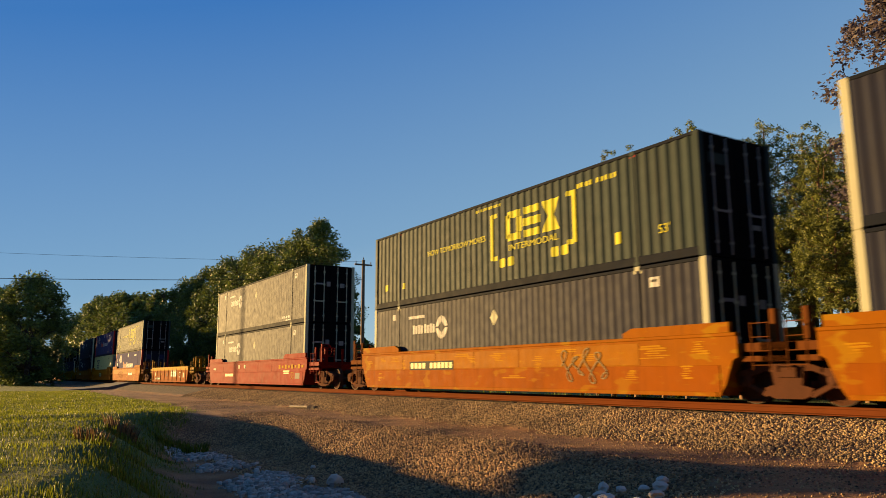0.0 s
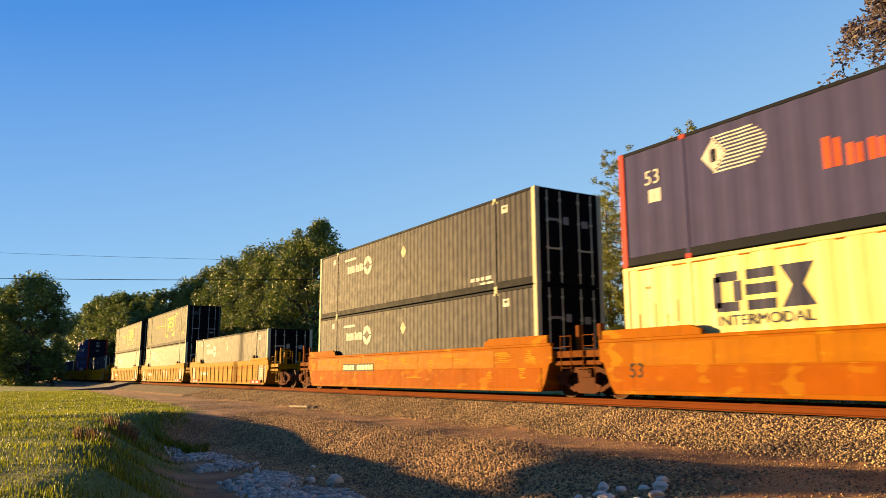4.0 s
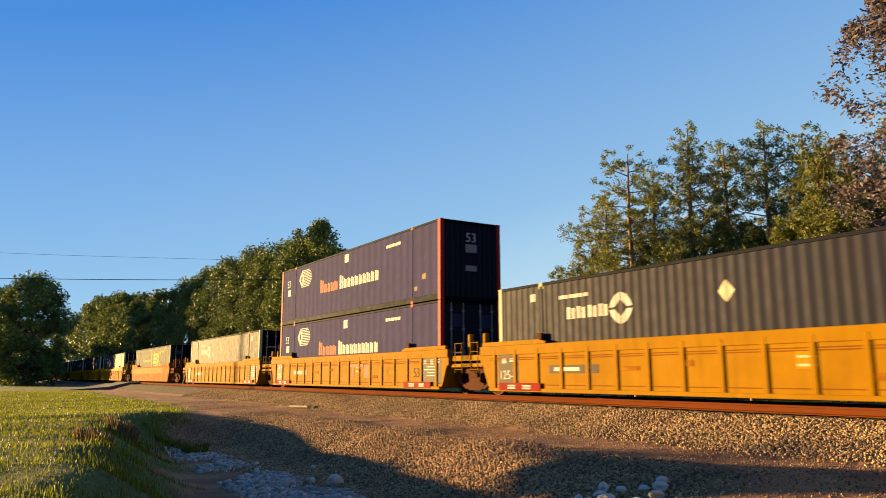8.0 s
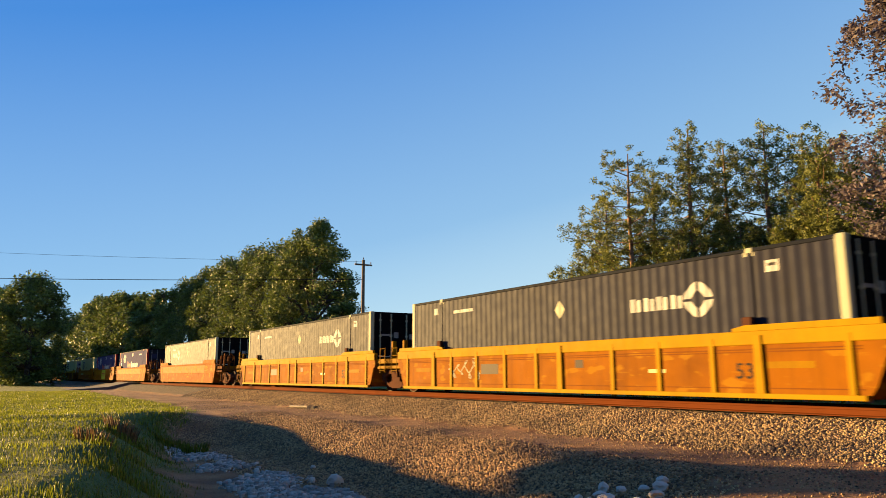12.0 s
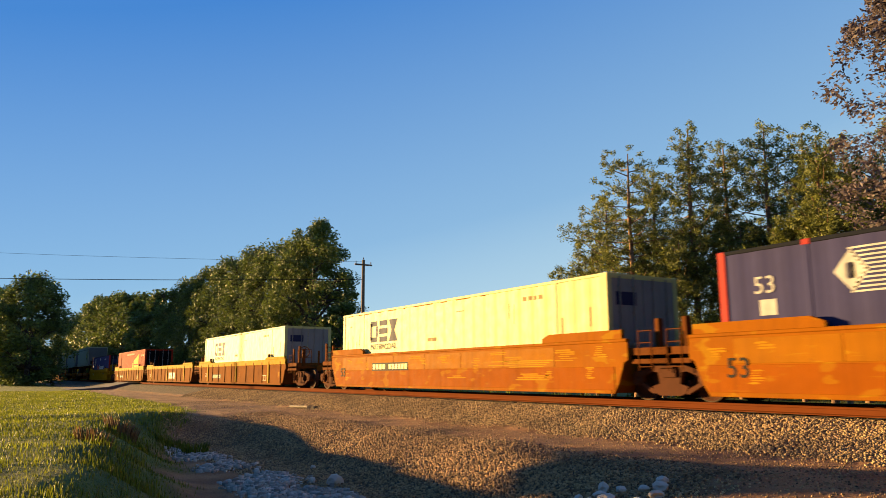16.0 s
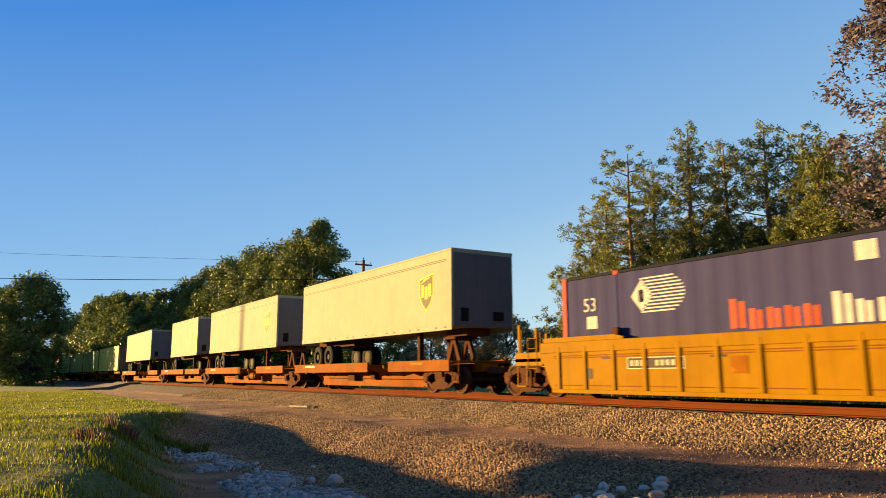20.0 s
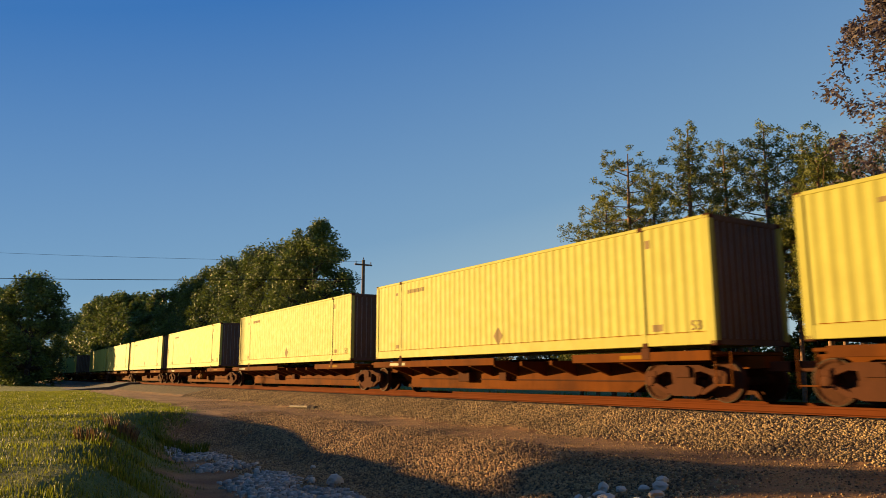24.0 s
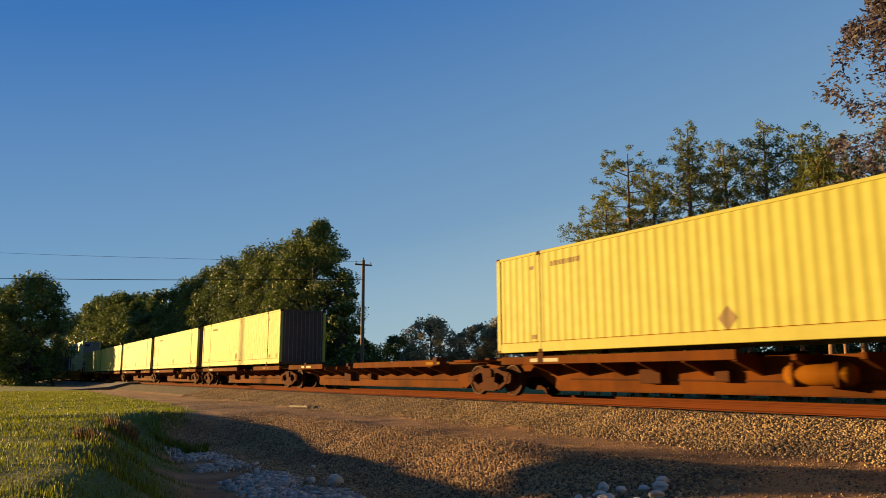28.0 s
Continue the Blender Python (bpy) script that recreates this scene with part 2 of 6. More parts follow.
def rod(bm, p, q, r0, r1=None, sides=8):
    r1 = r0 if r1 is None else r1
    p, q = Vector(p), Vector(q)
    turn = (q - p).to_track_quat("Z", "Y").to_matrix()
    ring = []
    for c, r in ((p, r0), (q, r1)):
        ring.append([bm.verts.new(c + turn @ Vector((r * math.cos(a), r * math.sin(a), 0))) for a in (2 * math.pi * k / sides for k in range(sides))])
    for k in range(sides):
        j = (k + 1) % sides
        bm.faces.new((ring[0][k], ring[0][j], ring[1][j], ring[1][k]))
    bm.faces.new(ring[0][::-1])
    bm.faces.new(ring[1])


def lathe(bm, profile, sides=24, centre=(0, 0, 0), caps=True):
    """Turns (radius, y) points round the y axis."""
    rings = []
    for r, y in profile:
        rings.append([bm.verts.new((centre[0] + r * math.cos(2 * math.pi * k / sides), centre[1] + y, centre[2] + r * math.sin(2 * math.pi * k / sides))) for k in range(sides)])
    for a, b in zip(rings, rings[1:]):
        for k in range(sides):
            j = (k + 1) % sides
            bm.faces.new((a[k], a[j], b[j], b[k]))
    if caps:
        bm.faces.new(rings[0])
        bm.faces.new(rings[-1][::-1])


def mesh_of(name, bm, material, smooth=False):
    bmesh.ops.recalc_face_normals(bm, faces=bm.faces[:])
    me = bpy.data.meshes.new(name)
    bm.to_mesh(me)
    bm.free()
    me.materials.append(material)
    if smooth:
        for p in me.polygons:
            p.use_smooth = True
    return me


def put(name, mesh, parent=None, at=None, label=""):
    ob = new(name, mesh)
    if parent:
        ob.parent = parent
    if at is not None:
        ob.matrix_basis = at if isinstance(at, Matrix) else Matrix.Translation(at)
    return tagged(ob, label) if label else ob


def part(name, bm, material, parent, label="", smooth=False):
    return put(name, mesh_of(name, bm, material, smooth), parent, None, label)


def from_arrays(name, verts, faces, material, smooth=False):
    """A mesh from numpy arrays; faces all have as many corners."""
    me = bpy.data.meshes.new(name)
    k = faces.shape[1]
    me.vertices.add(len(verts))
    me.vertices.foreach_set("co", np.ascontiguousarray(verts, dtype=np.float32).ravel())
    me.loops.add(faces.size)
    me.loops.foreach_set("vertex_index", faces.astype(np.int32).ravel())
    me.polygons.add(len(faces))
    me.polygons.foreach_set("loop_start", np.arange(0, faces.size, k, dtype=np.int32))
    if smooth:
        me.polygons.foreach_set("use_smooth", np.ones(len(faces), dtype=bool))
    me.materials.append(material)
    me.update(calc_edges=True)
    return me


TEXTS = {}


def lettering(text, height, material, wide=0.0):
    """Flat letters in the built-in font, standing in the xz plane, facing -y, centred, drawn out to a width if one is given."""
    key = (text, round(height, 3), material.name, wide)
    if key not in TEXTS:
        cu = bpy.data.curves.new("letters", "FONT")
        cu.body, cu.size, cu.align_x, cu.align_y, cu.extrude, cu.resolution_u = text, height * 1.4, "CENTER", "CENTER", 0.0015, 3
        ob = bpy.data.objects.new("letters", cu)
        me = bpy.data.meshes.new_from_object(ob)
        bpy.data.objects.remove(ob)
        me.transform(pose(0, 0, 0, 90))
        if wide:
            me.transform(Matrix.Diagonal((wide / max(0.1, 2 * max(v.co.x for v in me.vertices)), 1, 1, 1)))
        me.materials.clear()
        me.materials.append(material)
        TEXTS[key] = me
    return TEXTS[key]


# ---- containers ----
def corrugation(pitch, depth):
    """Depth of the side's grooves at x, and the breaks of one wave."""
    def deep(x):
        u = (x / pitch) % 1.0
        if u < 0.24:
            return 0.0
        if u < 0.48:
            return depth * (u - 0.24) / 0.24
        if u < 0.76:
            return depth
        return depth * (1.0 - u) / 0.24
    return deep


def breaks(x0, x1, pitch):
    xs = {x0, x1}
    for k in range(math.floor(x0 / pitch) - 1, math.ceil(x1 / pitch) + 1):
        for u in (0.0, 0.24, 0.48, 0.76):
            x = (k + u) * pitch
            if x0 < x < x1:
                xs.add(x)
    return sorted(xs)


def wavy(bm, x0, x1, z0, z1, y, sign, pitch, depth):
    """A corrugated sheet in the xz plane at y, open towards sign."""
    deep = corrugation(pitch, depth)
    rows = []
    for x in breaks(x0, x1, pitch):
        yy = sign * (y - deep(x))
        rows.append((bm.verts.new((x, yy, z0)), bm.verts.new((x, yy, z1))))
    for a, b in zip(rows, rows[1:]):
        bm.faces.new((a[0], b[0], b[1], a[1]) if sign < 0 else (a[1], b[1], b[0], a[0]))


def painted(bm, outline, sign, pitch, depth, y):
    """A convex outline of (x, z), painted over the grooves."""
    deep = corrugation(pitch, depth) if depth else (lambda x: 0.0)
    xs = [p[0] for p in outline]
    lo, hi = min(xs), max(xs)
    cuts = set(breaks(lo, hi, pitch) if depth else (lo, hi)) | {x for x in xs}
    n = len(outline)
    rows = []
    for x in sorted(cuts):
        zs = []
        for i in range(n):
            (xa, za), (xb, zb) = outline[i], outline[(i + 1) % n]
            if abs(xa - xb) < 1e-9:
                if abs(x - xa) < 1e-9:
                    zs += [za, zb]
            elif min(xa, xb) - 1e-9 <= x <= max(xa, xb) + 1e-9:
                zs.append(za + (zb - za) * (x - xa) / (xb - xa))
        yy = sign * (y - deep(x) + 0.004)
        rows.append((bm.verts.new((x, yy, min(zs))), bm.verts.new((x, yy, max(zs)))))
    for a, b in zip(rows, rows[1:]):
        bm.faces.new((a[0], b[0], b[1], a[1]))


def oblong(x, z, w, h):
    return [(x - w / 2, z - h / 2), (x + w / 2, z - h / 2), (x + w / 2, z + h / 2), (x - w / 2, z + h / 2)]


def diamond(x, z, w, h):
    return [(x - w / 2, z), (x, z - h / 2), (x + w / 2, z), (x, z + h / 2)]


def octagon(x, z, w, h):
    a, b = w * 0.14, h * 0.14
    return [(x - w / 2, z - h / 2 + b), (x - w / 2 + a, z - h / 2), (x + w / 2 - a, z - h / 2), (x + w / 2, z - h / 2 + b),
            (x + w / 2, z + h / 2 - b), (x + w / 2 - a, z + h / 2), (x - w / 2 + a, z + h / 2), (x - w / 2, z + h / 2 - b)]


def container(name, label, paint_side, pitch, depth, post, end_paint, marks, rods=True, rod_paint=None, end_mark=None, castings=None, rail_paint=None, header=None, sill=0.24, rib_paint=None):
    """A 53-foot container on its base, centre at the origin. marks: (part name, material, outlines)."""
    top, half = 2.896, LONG / 2
    thing = new(name)
    tagged(thing, label, "container")
    bm = bmesh.new()
    box(bm, -half + 0.06, half - 0.06, -SIDE + depth + 0.03, SIDE - depth - 0.03, 0.16, top - 0.05)
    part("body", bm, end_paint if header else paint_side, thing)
    for s in (-1, 1):
        bm = bmesh.new()
        wavy(bm, -half + 0.12, half - 0.12, 0.18, top - 0.07, SIDE - 0.012, s, pitch, depth)
        part("side_panel", bm, paint_side, thing)
        bm = bmesh.new()
        box(bm, -half + 0.1, half - 0.1, s * (SIDE - 0.09), s * SIDE, top - 0.09, top - 0.005, 0.012)
        part("top_rail", bm, rail_paint or paint_side, thing)
        bm = bmesh.new()
        box(bm, -half + 0.1, half - 0.1, s * (SIDE - 0.09), s * (SIDE - 0.004), 0.03, sill, 0.012)
        part("bottom_rail", bm, rail_paint or paint_side, thing)
    bm = bmesh.new()
    box(bm, -half + 0.05, half - 0.05, -SIDE + 0.02, SIDE - 0.02, top - 0.045, top - 0.015)
    part("roof", bm, paint_side, thing)
    bm = bmesh.new()
    box(bm, -0.1, 0.1, -0.08, 0.08, 0.02, top - 0.02, 0.02)
    post_mesh = mesh_of("corner_post", bm, post)
    bm = bmesh.new()
    box(bm, -0.05, 0.05, -0.03, 0.03, 0.05, top - 0.03, 0.01)
    mid_mesh = mesh_of("mid_post", bm, paint_side)
    bm = bmesh.new()
    box(bm, -0.09, 0.09, -0.085, 0.085, 0, 0.12, 0.015)
    cast_mesh = mesh_of("corner_casting", bm, castings or post)
    for s in (-1, 1):
        for e in (-1, 1):
            put("corner_post", post_mesh, thing, (e * (half - 0.1), s * (SIDE - 0.075), 0))
            put("mid_post", mid_mesh, thing, (e * 6.05, s * (SIDE - 0.028), 0))
            for z in (0.0, top - 0.12):
                put("corner_casting", cast_mesh, thing, (e * (half - 0.088), s * (SIDE - 0.08), z))
                put("corner_casting", cast_mesh, thing, (e * 6.05, s * (SIDE - 0.078), z))
    bm = bmesh.new()
    if rods:
        for s in (-1, 1):
            box(bm, half - 0.07, half - 0.03, s * 0.012, s * (SIDE - 0.13), 0.1, top - 0.1, 0.01)
    else:
        wavy(bm, -SIDE + 0.16, SIDE - 0.16, 0.12, top - 0.12, half - 0.035, 1, 0.20, 0.05)
        bm.transform(pose(0, 0, 0, 0, 0, -90))
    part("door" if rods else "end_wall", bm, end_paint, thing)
    if not rods:
        for k in range(10):
            bm = bmesh.new()
            box(bm, half - 0.036, half - 0.012, -1.03 + k * 0.229, -1.01 + k * 0.229, 0.15, top - 0.15)
            part("end_rib", bm, rib_paint or PALE_END, thing)
    if rods:
        for y in (-0.86, -0.36, 0.36, 0.86):
            bm = bmesh.new()
            rod(bm, (half - 0.005, y, 0.08), (half - 0.005, y, top - 0.08), 0.022)
            for z in (0.35, 1.1, 1.9, 2.55):
                box(bm, half - 0.03, half + 0.012, y - 0.05, y + 0.05, z - 0.03, z + 0.03)
            part("locking_rod", bm, rod_paint or STEEL, thing)
        for y in (-0.6, 0.6):
            bm = bmesh.new()
            box(bm, half - 0.012, half + 0.008, y - 0.22, y + 0.22, 1.05, 1.10)
            part("door_handle", bm, rod_paint or STEEL, thing)
    bm = bmesh.new()
    for s in (-1, 1):
        box(bm, -half + 0.03, -half + 0.07, s * 0.012, s * (SIDE - 0.13), 0.1, top - 0.1, 0.01)
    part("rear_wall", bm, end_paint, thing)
    for e in (-1, 1):
        bm = bmesh.new()
        box(bm, e * (half - 0.1), e * (half - 0.02), -SIDE + 0.1, SIDE - 0.1, top - 0.13, top - 0.01)
        part("header", bm, header or post, thing)
        bm = bmesh.new()
        box(bm, e * (half - 0.1), e * (half - 0.02), -SIDE + 0.1, SIDE - 0.1, 0.02, 0.14)
        part("end_sill", bm, header or post, thing)
    for mark, ink, outlines in marks:
        for o in outlines:
            bm = bmesh.new()
            painted(bm, o, -1, pitch, depth, SIDE - 0.012)
            part(mark, bm, ink, thing)
    for mark, ink, y, z, w, h in (end_mark or ()):
        bm = bmesh.new()
        box(bm, half - 0.03, half - 0.022, y - w / 2, y + w / 2, z - h / 2, z + h / 2)
        part(mark, bm, ink, thing)
    return thing


def letters_on(thing, text, height, ink, x, z, wide=0.0):
    put("lettering", lettering(text, height, ink, wide), thing, (x, -SIDE + 0.006, z))


def bars(x0, z, widths, h, gap=0.05):
    """Plain bars in a row, where there is writing or a word mark."""
    out, x = [], x0
    for w in widths:
        out.append(oblong(x + w / 2, z, w, h))
        x += w + gap
    return out


def emblem_blocks(x0, x1, z0, z1):
    """Three heavy plain shapes side by side: a hollow block, a stack of bars and an hourglass."""
    w, h = (x1 - x0 - 0.16) / 3, z1 - z0
    t, q = 0.30 * w, 0.24 * h
    out = [oblong(x0 + t / 2, (z0 + z1) / 2, t, h * 0.8), oblong(x0 + w - t / 2, (z0 + z1) / 2, t, h * 0.5),
           oblong(x0 + w / 2, z1 - q / 2, w * 0.8, q), oblong(x0 + w / 2, z0 + q / 2, w * 0.8, q)]
    x = x0 + w + 0.08
    out += [oblong(x + w / 2, z1 - q / 2, w * 0.9, q), oblong(x + w / 2, (z0 + z1) / 2, w, q * 1.1), oblong(x + w / 2, z0 + q / 2, w * 0.9, q)]
    x = x1 - w
    m = (z0 + z1) / 2
    out += [[(x, z0), (x1, z0), (x + w * 0.66, m), (x + w * 0.34, m)], [(x + w * 0.34, m), (x + w * 0.66, m), (x1, z1), (x, z1)]]
    return out


def slit_blocks(x0, z, n, w, h, gap):
    """Plain upright blocks in a row, each split by a slit."""
    out = []
    for k in range(n):
        x = x0 + k * (w + gap)
        out += [oblong(x + w * 0.23, z, w * 0.44, h), oblong(x + w * 0.78, z - h * 0.05, w * 0.40, h * 0.9)]
    return out


def umax(word_x=-5.0, label="charcoal grey corrugated container with cream corner posts and white markings"):
    ring = []
    cx, cz = word_x + 2.0, 1.95
    for a, b in ((-1, 1), (1, 1), (1, -1), (-1, -1)):
        ring.append([(cx + a * 0.40, cz + b * 0.03), (cx + a * 0.34, cz + b * 0.17), (cx + a * 0.17, cz + b * 0.34), (cx + a * 0.03, cz + b * 0.40), (cx + a * 0.03, cz + b * 0.20), (cx + a * 0.20, cz + b * 0.03)])
    marks = [("word_mark", WHITE, slit_blocks(word_x, 1.95, 4, 0.33, 0.32, 0.08)),
             ("diamond_mark", WHITE, ring),
             ("number_mark", WHITE, bars(-5.3, 2.40, (0.36, 0.5, 0.16), 0.10, 0.06) + bars(4.66, 0.44, (0.22, 0.2, 0.18, 0.3), 0.11, 0.08) + bars(5.2, 0.28, (0.3, 0.35), 0.07)),
             ("diamond_sticker", CREAM, [diamond(0.08, 2.07, 0.42, 0.50)]),
             ("size_sticker", WHITE, [oblong(6.55, 2.47, 0.30, 0.24), oblong(-6.43, 2.49, 0.22, 0.22)]),
             ("sticker_print", BLACK_INK, [oblong(6.55, 2.50, 0.18, 0.06)]),
             ("casting_label", CREAM, [oblong(-6.05, 2.80, 0.22, 0.16), oblong(6.05, 2.80, 0.24, 0.16)])]
    return container("container", label, GREY, 0.270, 0.013, CREAM, SHADED_DOOR, marks,
                     rod_paint=CREAM, rail_paint=NAVY_RAIL, header=SHADED_DOOR, end_mark=[("door_mark", PALE_END, -0.55, 1.95, 0.5, 0.08), ("door_mark", PALE_END, -0.12, 1.95, 0.2, 0.24), ("door_sticker", PALE_END, 0.62, 1.9, 0.24, 0.22)])


def csx_teal(dots=True):
    b = [oblong(0.03, 1.67, 0.17, 1.46), oblong(0.20, 2.34, 0.24, 0.14), oblong(0.20, 0.99, 0.24, 0.14),
         oblong(3.86, 1.67, 0.17, 1.46), oblong(3.68, 2.34, 0.24, 0.14), oblong(3.68, 0.99, 0.24, 0.14)]
    marks = [("logo_block", SUNNY, emblem_blocks(0.76, 3.27, 1.43, 2.34)),
             ("bracket", SUNNY, b),
             ("number_mark", SUNNY, bars(3.98, 2.46, (0.10,) * 4, 0.13, 0.07) + bars(4.75, 2.46, (0.09,) * 5, 0.13, 0.07) + bars(-0.85, 2.66, (0.08,) * 10, 0.09, 0.06)),
             ("size_sticker", SUNNY, [oblong(5.44, 0.80, 0.22, 0.30), oblong(-7.1, 0.80, 0.26, 0.24), oblong(-5.69, 0.74, 0.14, 0.22)]),
             ("end_light", RED_INK, [oblong(-6.05, 2.80, 0.2, 0.12), oblong(6.05, 2.80, 0.2, 0.12)]),
             ("wheel_dot", SUNNY, [octagon(x, 0.81, 0.30, 0.28) for x in ((0.57, 0.97, 3.03, 3.44) if dots else (0.57,))])]
    ob = container("container", "dark teal corrugated container with a bright yellow bracketed mark", TEAL, 0.32, 0.030, TEAL, SHADED_DOOR, marks,
                   rod_paint=PALE_END, rail_paint=NAVY_RAIL, header=SHADED_DOOR, end_mark=[("door_mark", TEAL, -0.62, 2.3, 0.7, 0.26), ("door_mark", PALE_END, 0.62, 0.8, 0.3, 0.12)])
    letters_on(ob, "INTERMODAL", 0.19, SUNNY, 2.06, 1.21, wide=2.3)
    letters_on(ob, "HOW TOMORROW MOVES", 0.19, SUNNY, -2.1, 1.70, wide=3.6)
    letters_on(ob, "53'", 0.22, SUNNY, 6.95, 0.79)
    return ob


def pacer(doors=True):
    stripes = []
    for k in range(11):
        z = 2.59 - 0.08 * k
        x0, x1 = -5.0 - 0.26 * abs(k - 5) / 5, -3.93 - 0.30 * (abs(k - 5) / 5) ** 2
        stripes.append([(x0, z - 0.018), (x1, z - 0.018), (x1, z + 0.018), (x0, z + 0.018)])
    marks = [("emblem", WHITE, [diamond(-5.22, 2.18, 0.66, 0.80)]), ("emblem_stripe", WHITE, stripes), ("emblem_core", BLUE, [octagon(-5.24, 2.18, 0.16, 0.30)]),
             ("orange_word_mark", ORANGE_INK, slit_blocks(-2.78, 1.57, 1, 0.36, 0.62, 0) + slit_blocks(-2.33, 1.44, 4, 0.32, 0.42, 0.08)),
             ("white_word_mark", WHITE, slit_blocks(-0.55, 1.53, 1, 0.36, 0.60, 0) + slit_blocks(-0.12, 1.44, 9, 0.30, 0.42, 0.085)),
             ("white_sticker", WHITE, [oblong(0.15, 2.52, 0.38, 0.36), oblong(-6.95, 1.64, 0.36, 0.32)]),
             ("number_mark", WHITE, bars(3.95, 2.45, (0.18, 0.16, 0.28, 0.2, 0.2), 0.12, 0.04)),
             ("plate", TAN_INK, [oblong(6.9, 0.95, 0.26, 0.20), oblong(6.3, 0.55, 0.2, 0.16)])]
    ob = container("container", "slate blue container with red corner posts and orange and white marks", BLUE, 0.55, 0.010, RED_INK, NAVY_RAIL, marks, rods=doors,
                   rod_paint=PALE_END, rail_paint=NAVY_RAIL, header=SHADED_DOOR, rib_paint=NAVY, end_mark=[("door_sticker", NAVY, -0.6, 2.2, 0.46, 0.46), ("door_sticker", NAVY, 0.6, 2.2, 0.46, 0.46), ("door_sticker", NAVY, -0.6, 1.3, 0.3, 0.14)] if doors else ())
    if not doors:
        put("lettering", lettering("53", 0.34, WHITE), ob, pose(LONG / 2 - 0.008, 0.0, 2.28, 0, 0, 90))
        for z, high in ((1.90, 0.30), (1.18, 0.20)):
            bm = bmesh.new()
            box(bm, LONG / 2 - 0.011, LONG / 2 - 0.007, -0.24, 0.24, z - high / 2, z + high / 2)
            part("end_sticker", bm, PALE_END, ob)
    letters_on(ob, "53", 0.36, WHITE, -7.0, 2.08)
    return ob


def csx_yellow():
    marks = [("logo_block", NAVY, emblem_blocks(-5.48, -3.15, 1.62, 2.46)),
             ("number_mark", TAN_INK, bars(4.57, 2.50, (0.2, 0.16, 0.12, 0.2), 0.12, 0.08) + bars(-0.9, 1.55, (0.25, 0.3), 0.12)),
             ("rust_streak", TAN_INK, [oblong(-7.6, 1.5, 0.05, 0.5), oblong(-7.1, 1.6, 0.04, 0.75), oblong(-6.75, 1.45, 0.05, 0.5), oblong(-6.45, 1.75, 0.04, 0.5), oblong(-7.3, 2.35, 0.2, 0.06), oblong(6.3, 1.5, 0.05, 0.7), oblong(7.4, 1.8, 0.04, 0.5), oblong(3.9, 2.2, 0.03, 0.45), oblong(4.15, 2.1, 0.03, 0.6), oblong(1.2, 2.4, 0.5, 0.03)]),
             ("rusty_edge", AMBER_OLD, bars(-7.6, 2.80, (0.5, 1.2, 0.3, 0.7, 0.2, 1.4, 0.4, 0.9, 0.3), 0.045, 0.55))]
    ob = container("container", "pale yellow container with navy block marks and rusty edges", LEMON, 0.60, 0.016, LEMON, PALE_END, marks,
                   rod_paint=STEEL, end_mark=[("door_mark", NAVY, -0.62, 2.25, 0.72, 0.34)], castings=LEMON)
    letters_on(ob, "INTERMODAL", 0.22, NAVY, -4.32, 1.42, wide=2.2)
    return ob


def gold_box():
    marks = [("diamond_sticker", TAN_INK, [diamond(0.15, 0.56, 0.50, 0.54)]),
             ("number_mark", TAN_INK, bars(-5.55, 2.46, (0.13, 0.13, 0.13, 0.13, 0.05, 0.13, 0.13, 0.13), 0.14, 0.035) + bars(-6.48, 2.44, (0.2,), 0.10)),
             ("plate", TAN_INK, [oblong(6.45, 0.45, 0.30, 0.16), oblong(-6.32, 0.45, 0.24, 0.13), oblong(6.25, 2.45, 0.16, 0.20)]),
             ("seam_shadow", AMBER_OLD, [oblong(0, 0.315, 15.6, 0.016)])]
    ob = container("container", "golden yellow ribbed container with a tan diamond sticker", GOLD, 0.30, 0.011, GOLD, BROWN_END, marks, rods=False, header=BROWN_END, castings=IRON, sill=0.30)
    letters_on(ob, "53", 0.22, TAN_INK, 7.55, 0.45)
    return ob


def red_box():
    flag = []
    for k, (x0, x1) in enumerate(((1.95, 2.80), (2.88, 3.75), (3.83, 4.68))):
        rise = 0.22 * k
        flag.append([(x0, 1.52), (x1, 1.56), (x1, 1.86 + rise + 0.20), (x0, 1.86 + rise)])
        flag.append([(x0, 0.95), (x1, 0.95), (x1, 1.45), (x0, 1.41)])
    flag.append([(1.45, 1.05), (1.87, 0.98), (1.87, 1.85), (1.45, 1.60)])
    marks = [("yellow_flag_mark", SUNNY, flag),
             ("number_mark", CREAM, bars(6.2, 2.34, (0.34,), 0.22) + bars(6.75, 2.34, (0.16, 0.16, 0.16, 0.16), 0.14, 0.05)),
             ("word_mark", CREAM, bars(-2.2, 2.57, (0.2,) * 12, 0.17, 0.16))]
    return container("container", "scarlet red corrugated container with a yellow flag-shaped mark", SCARLET, 0.36, 0.03, SCARLET, SHADED_DOOR, marks, rod_paint=PALE_END)


# ---- trucks under the cars ----
R_WHEEL = 0.457
PIECES = {}


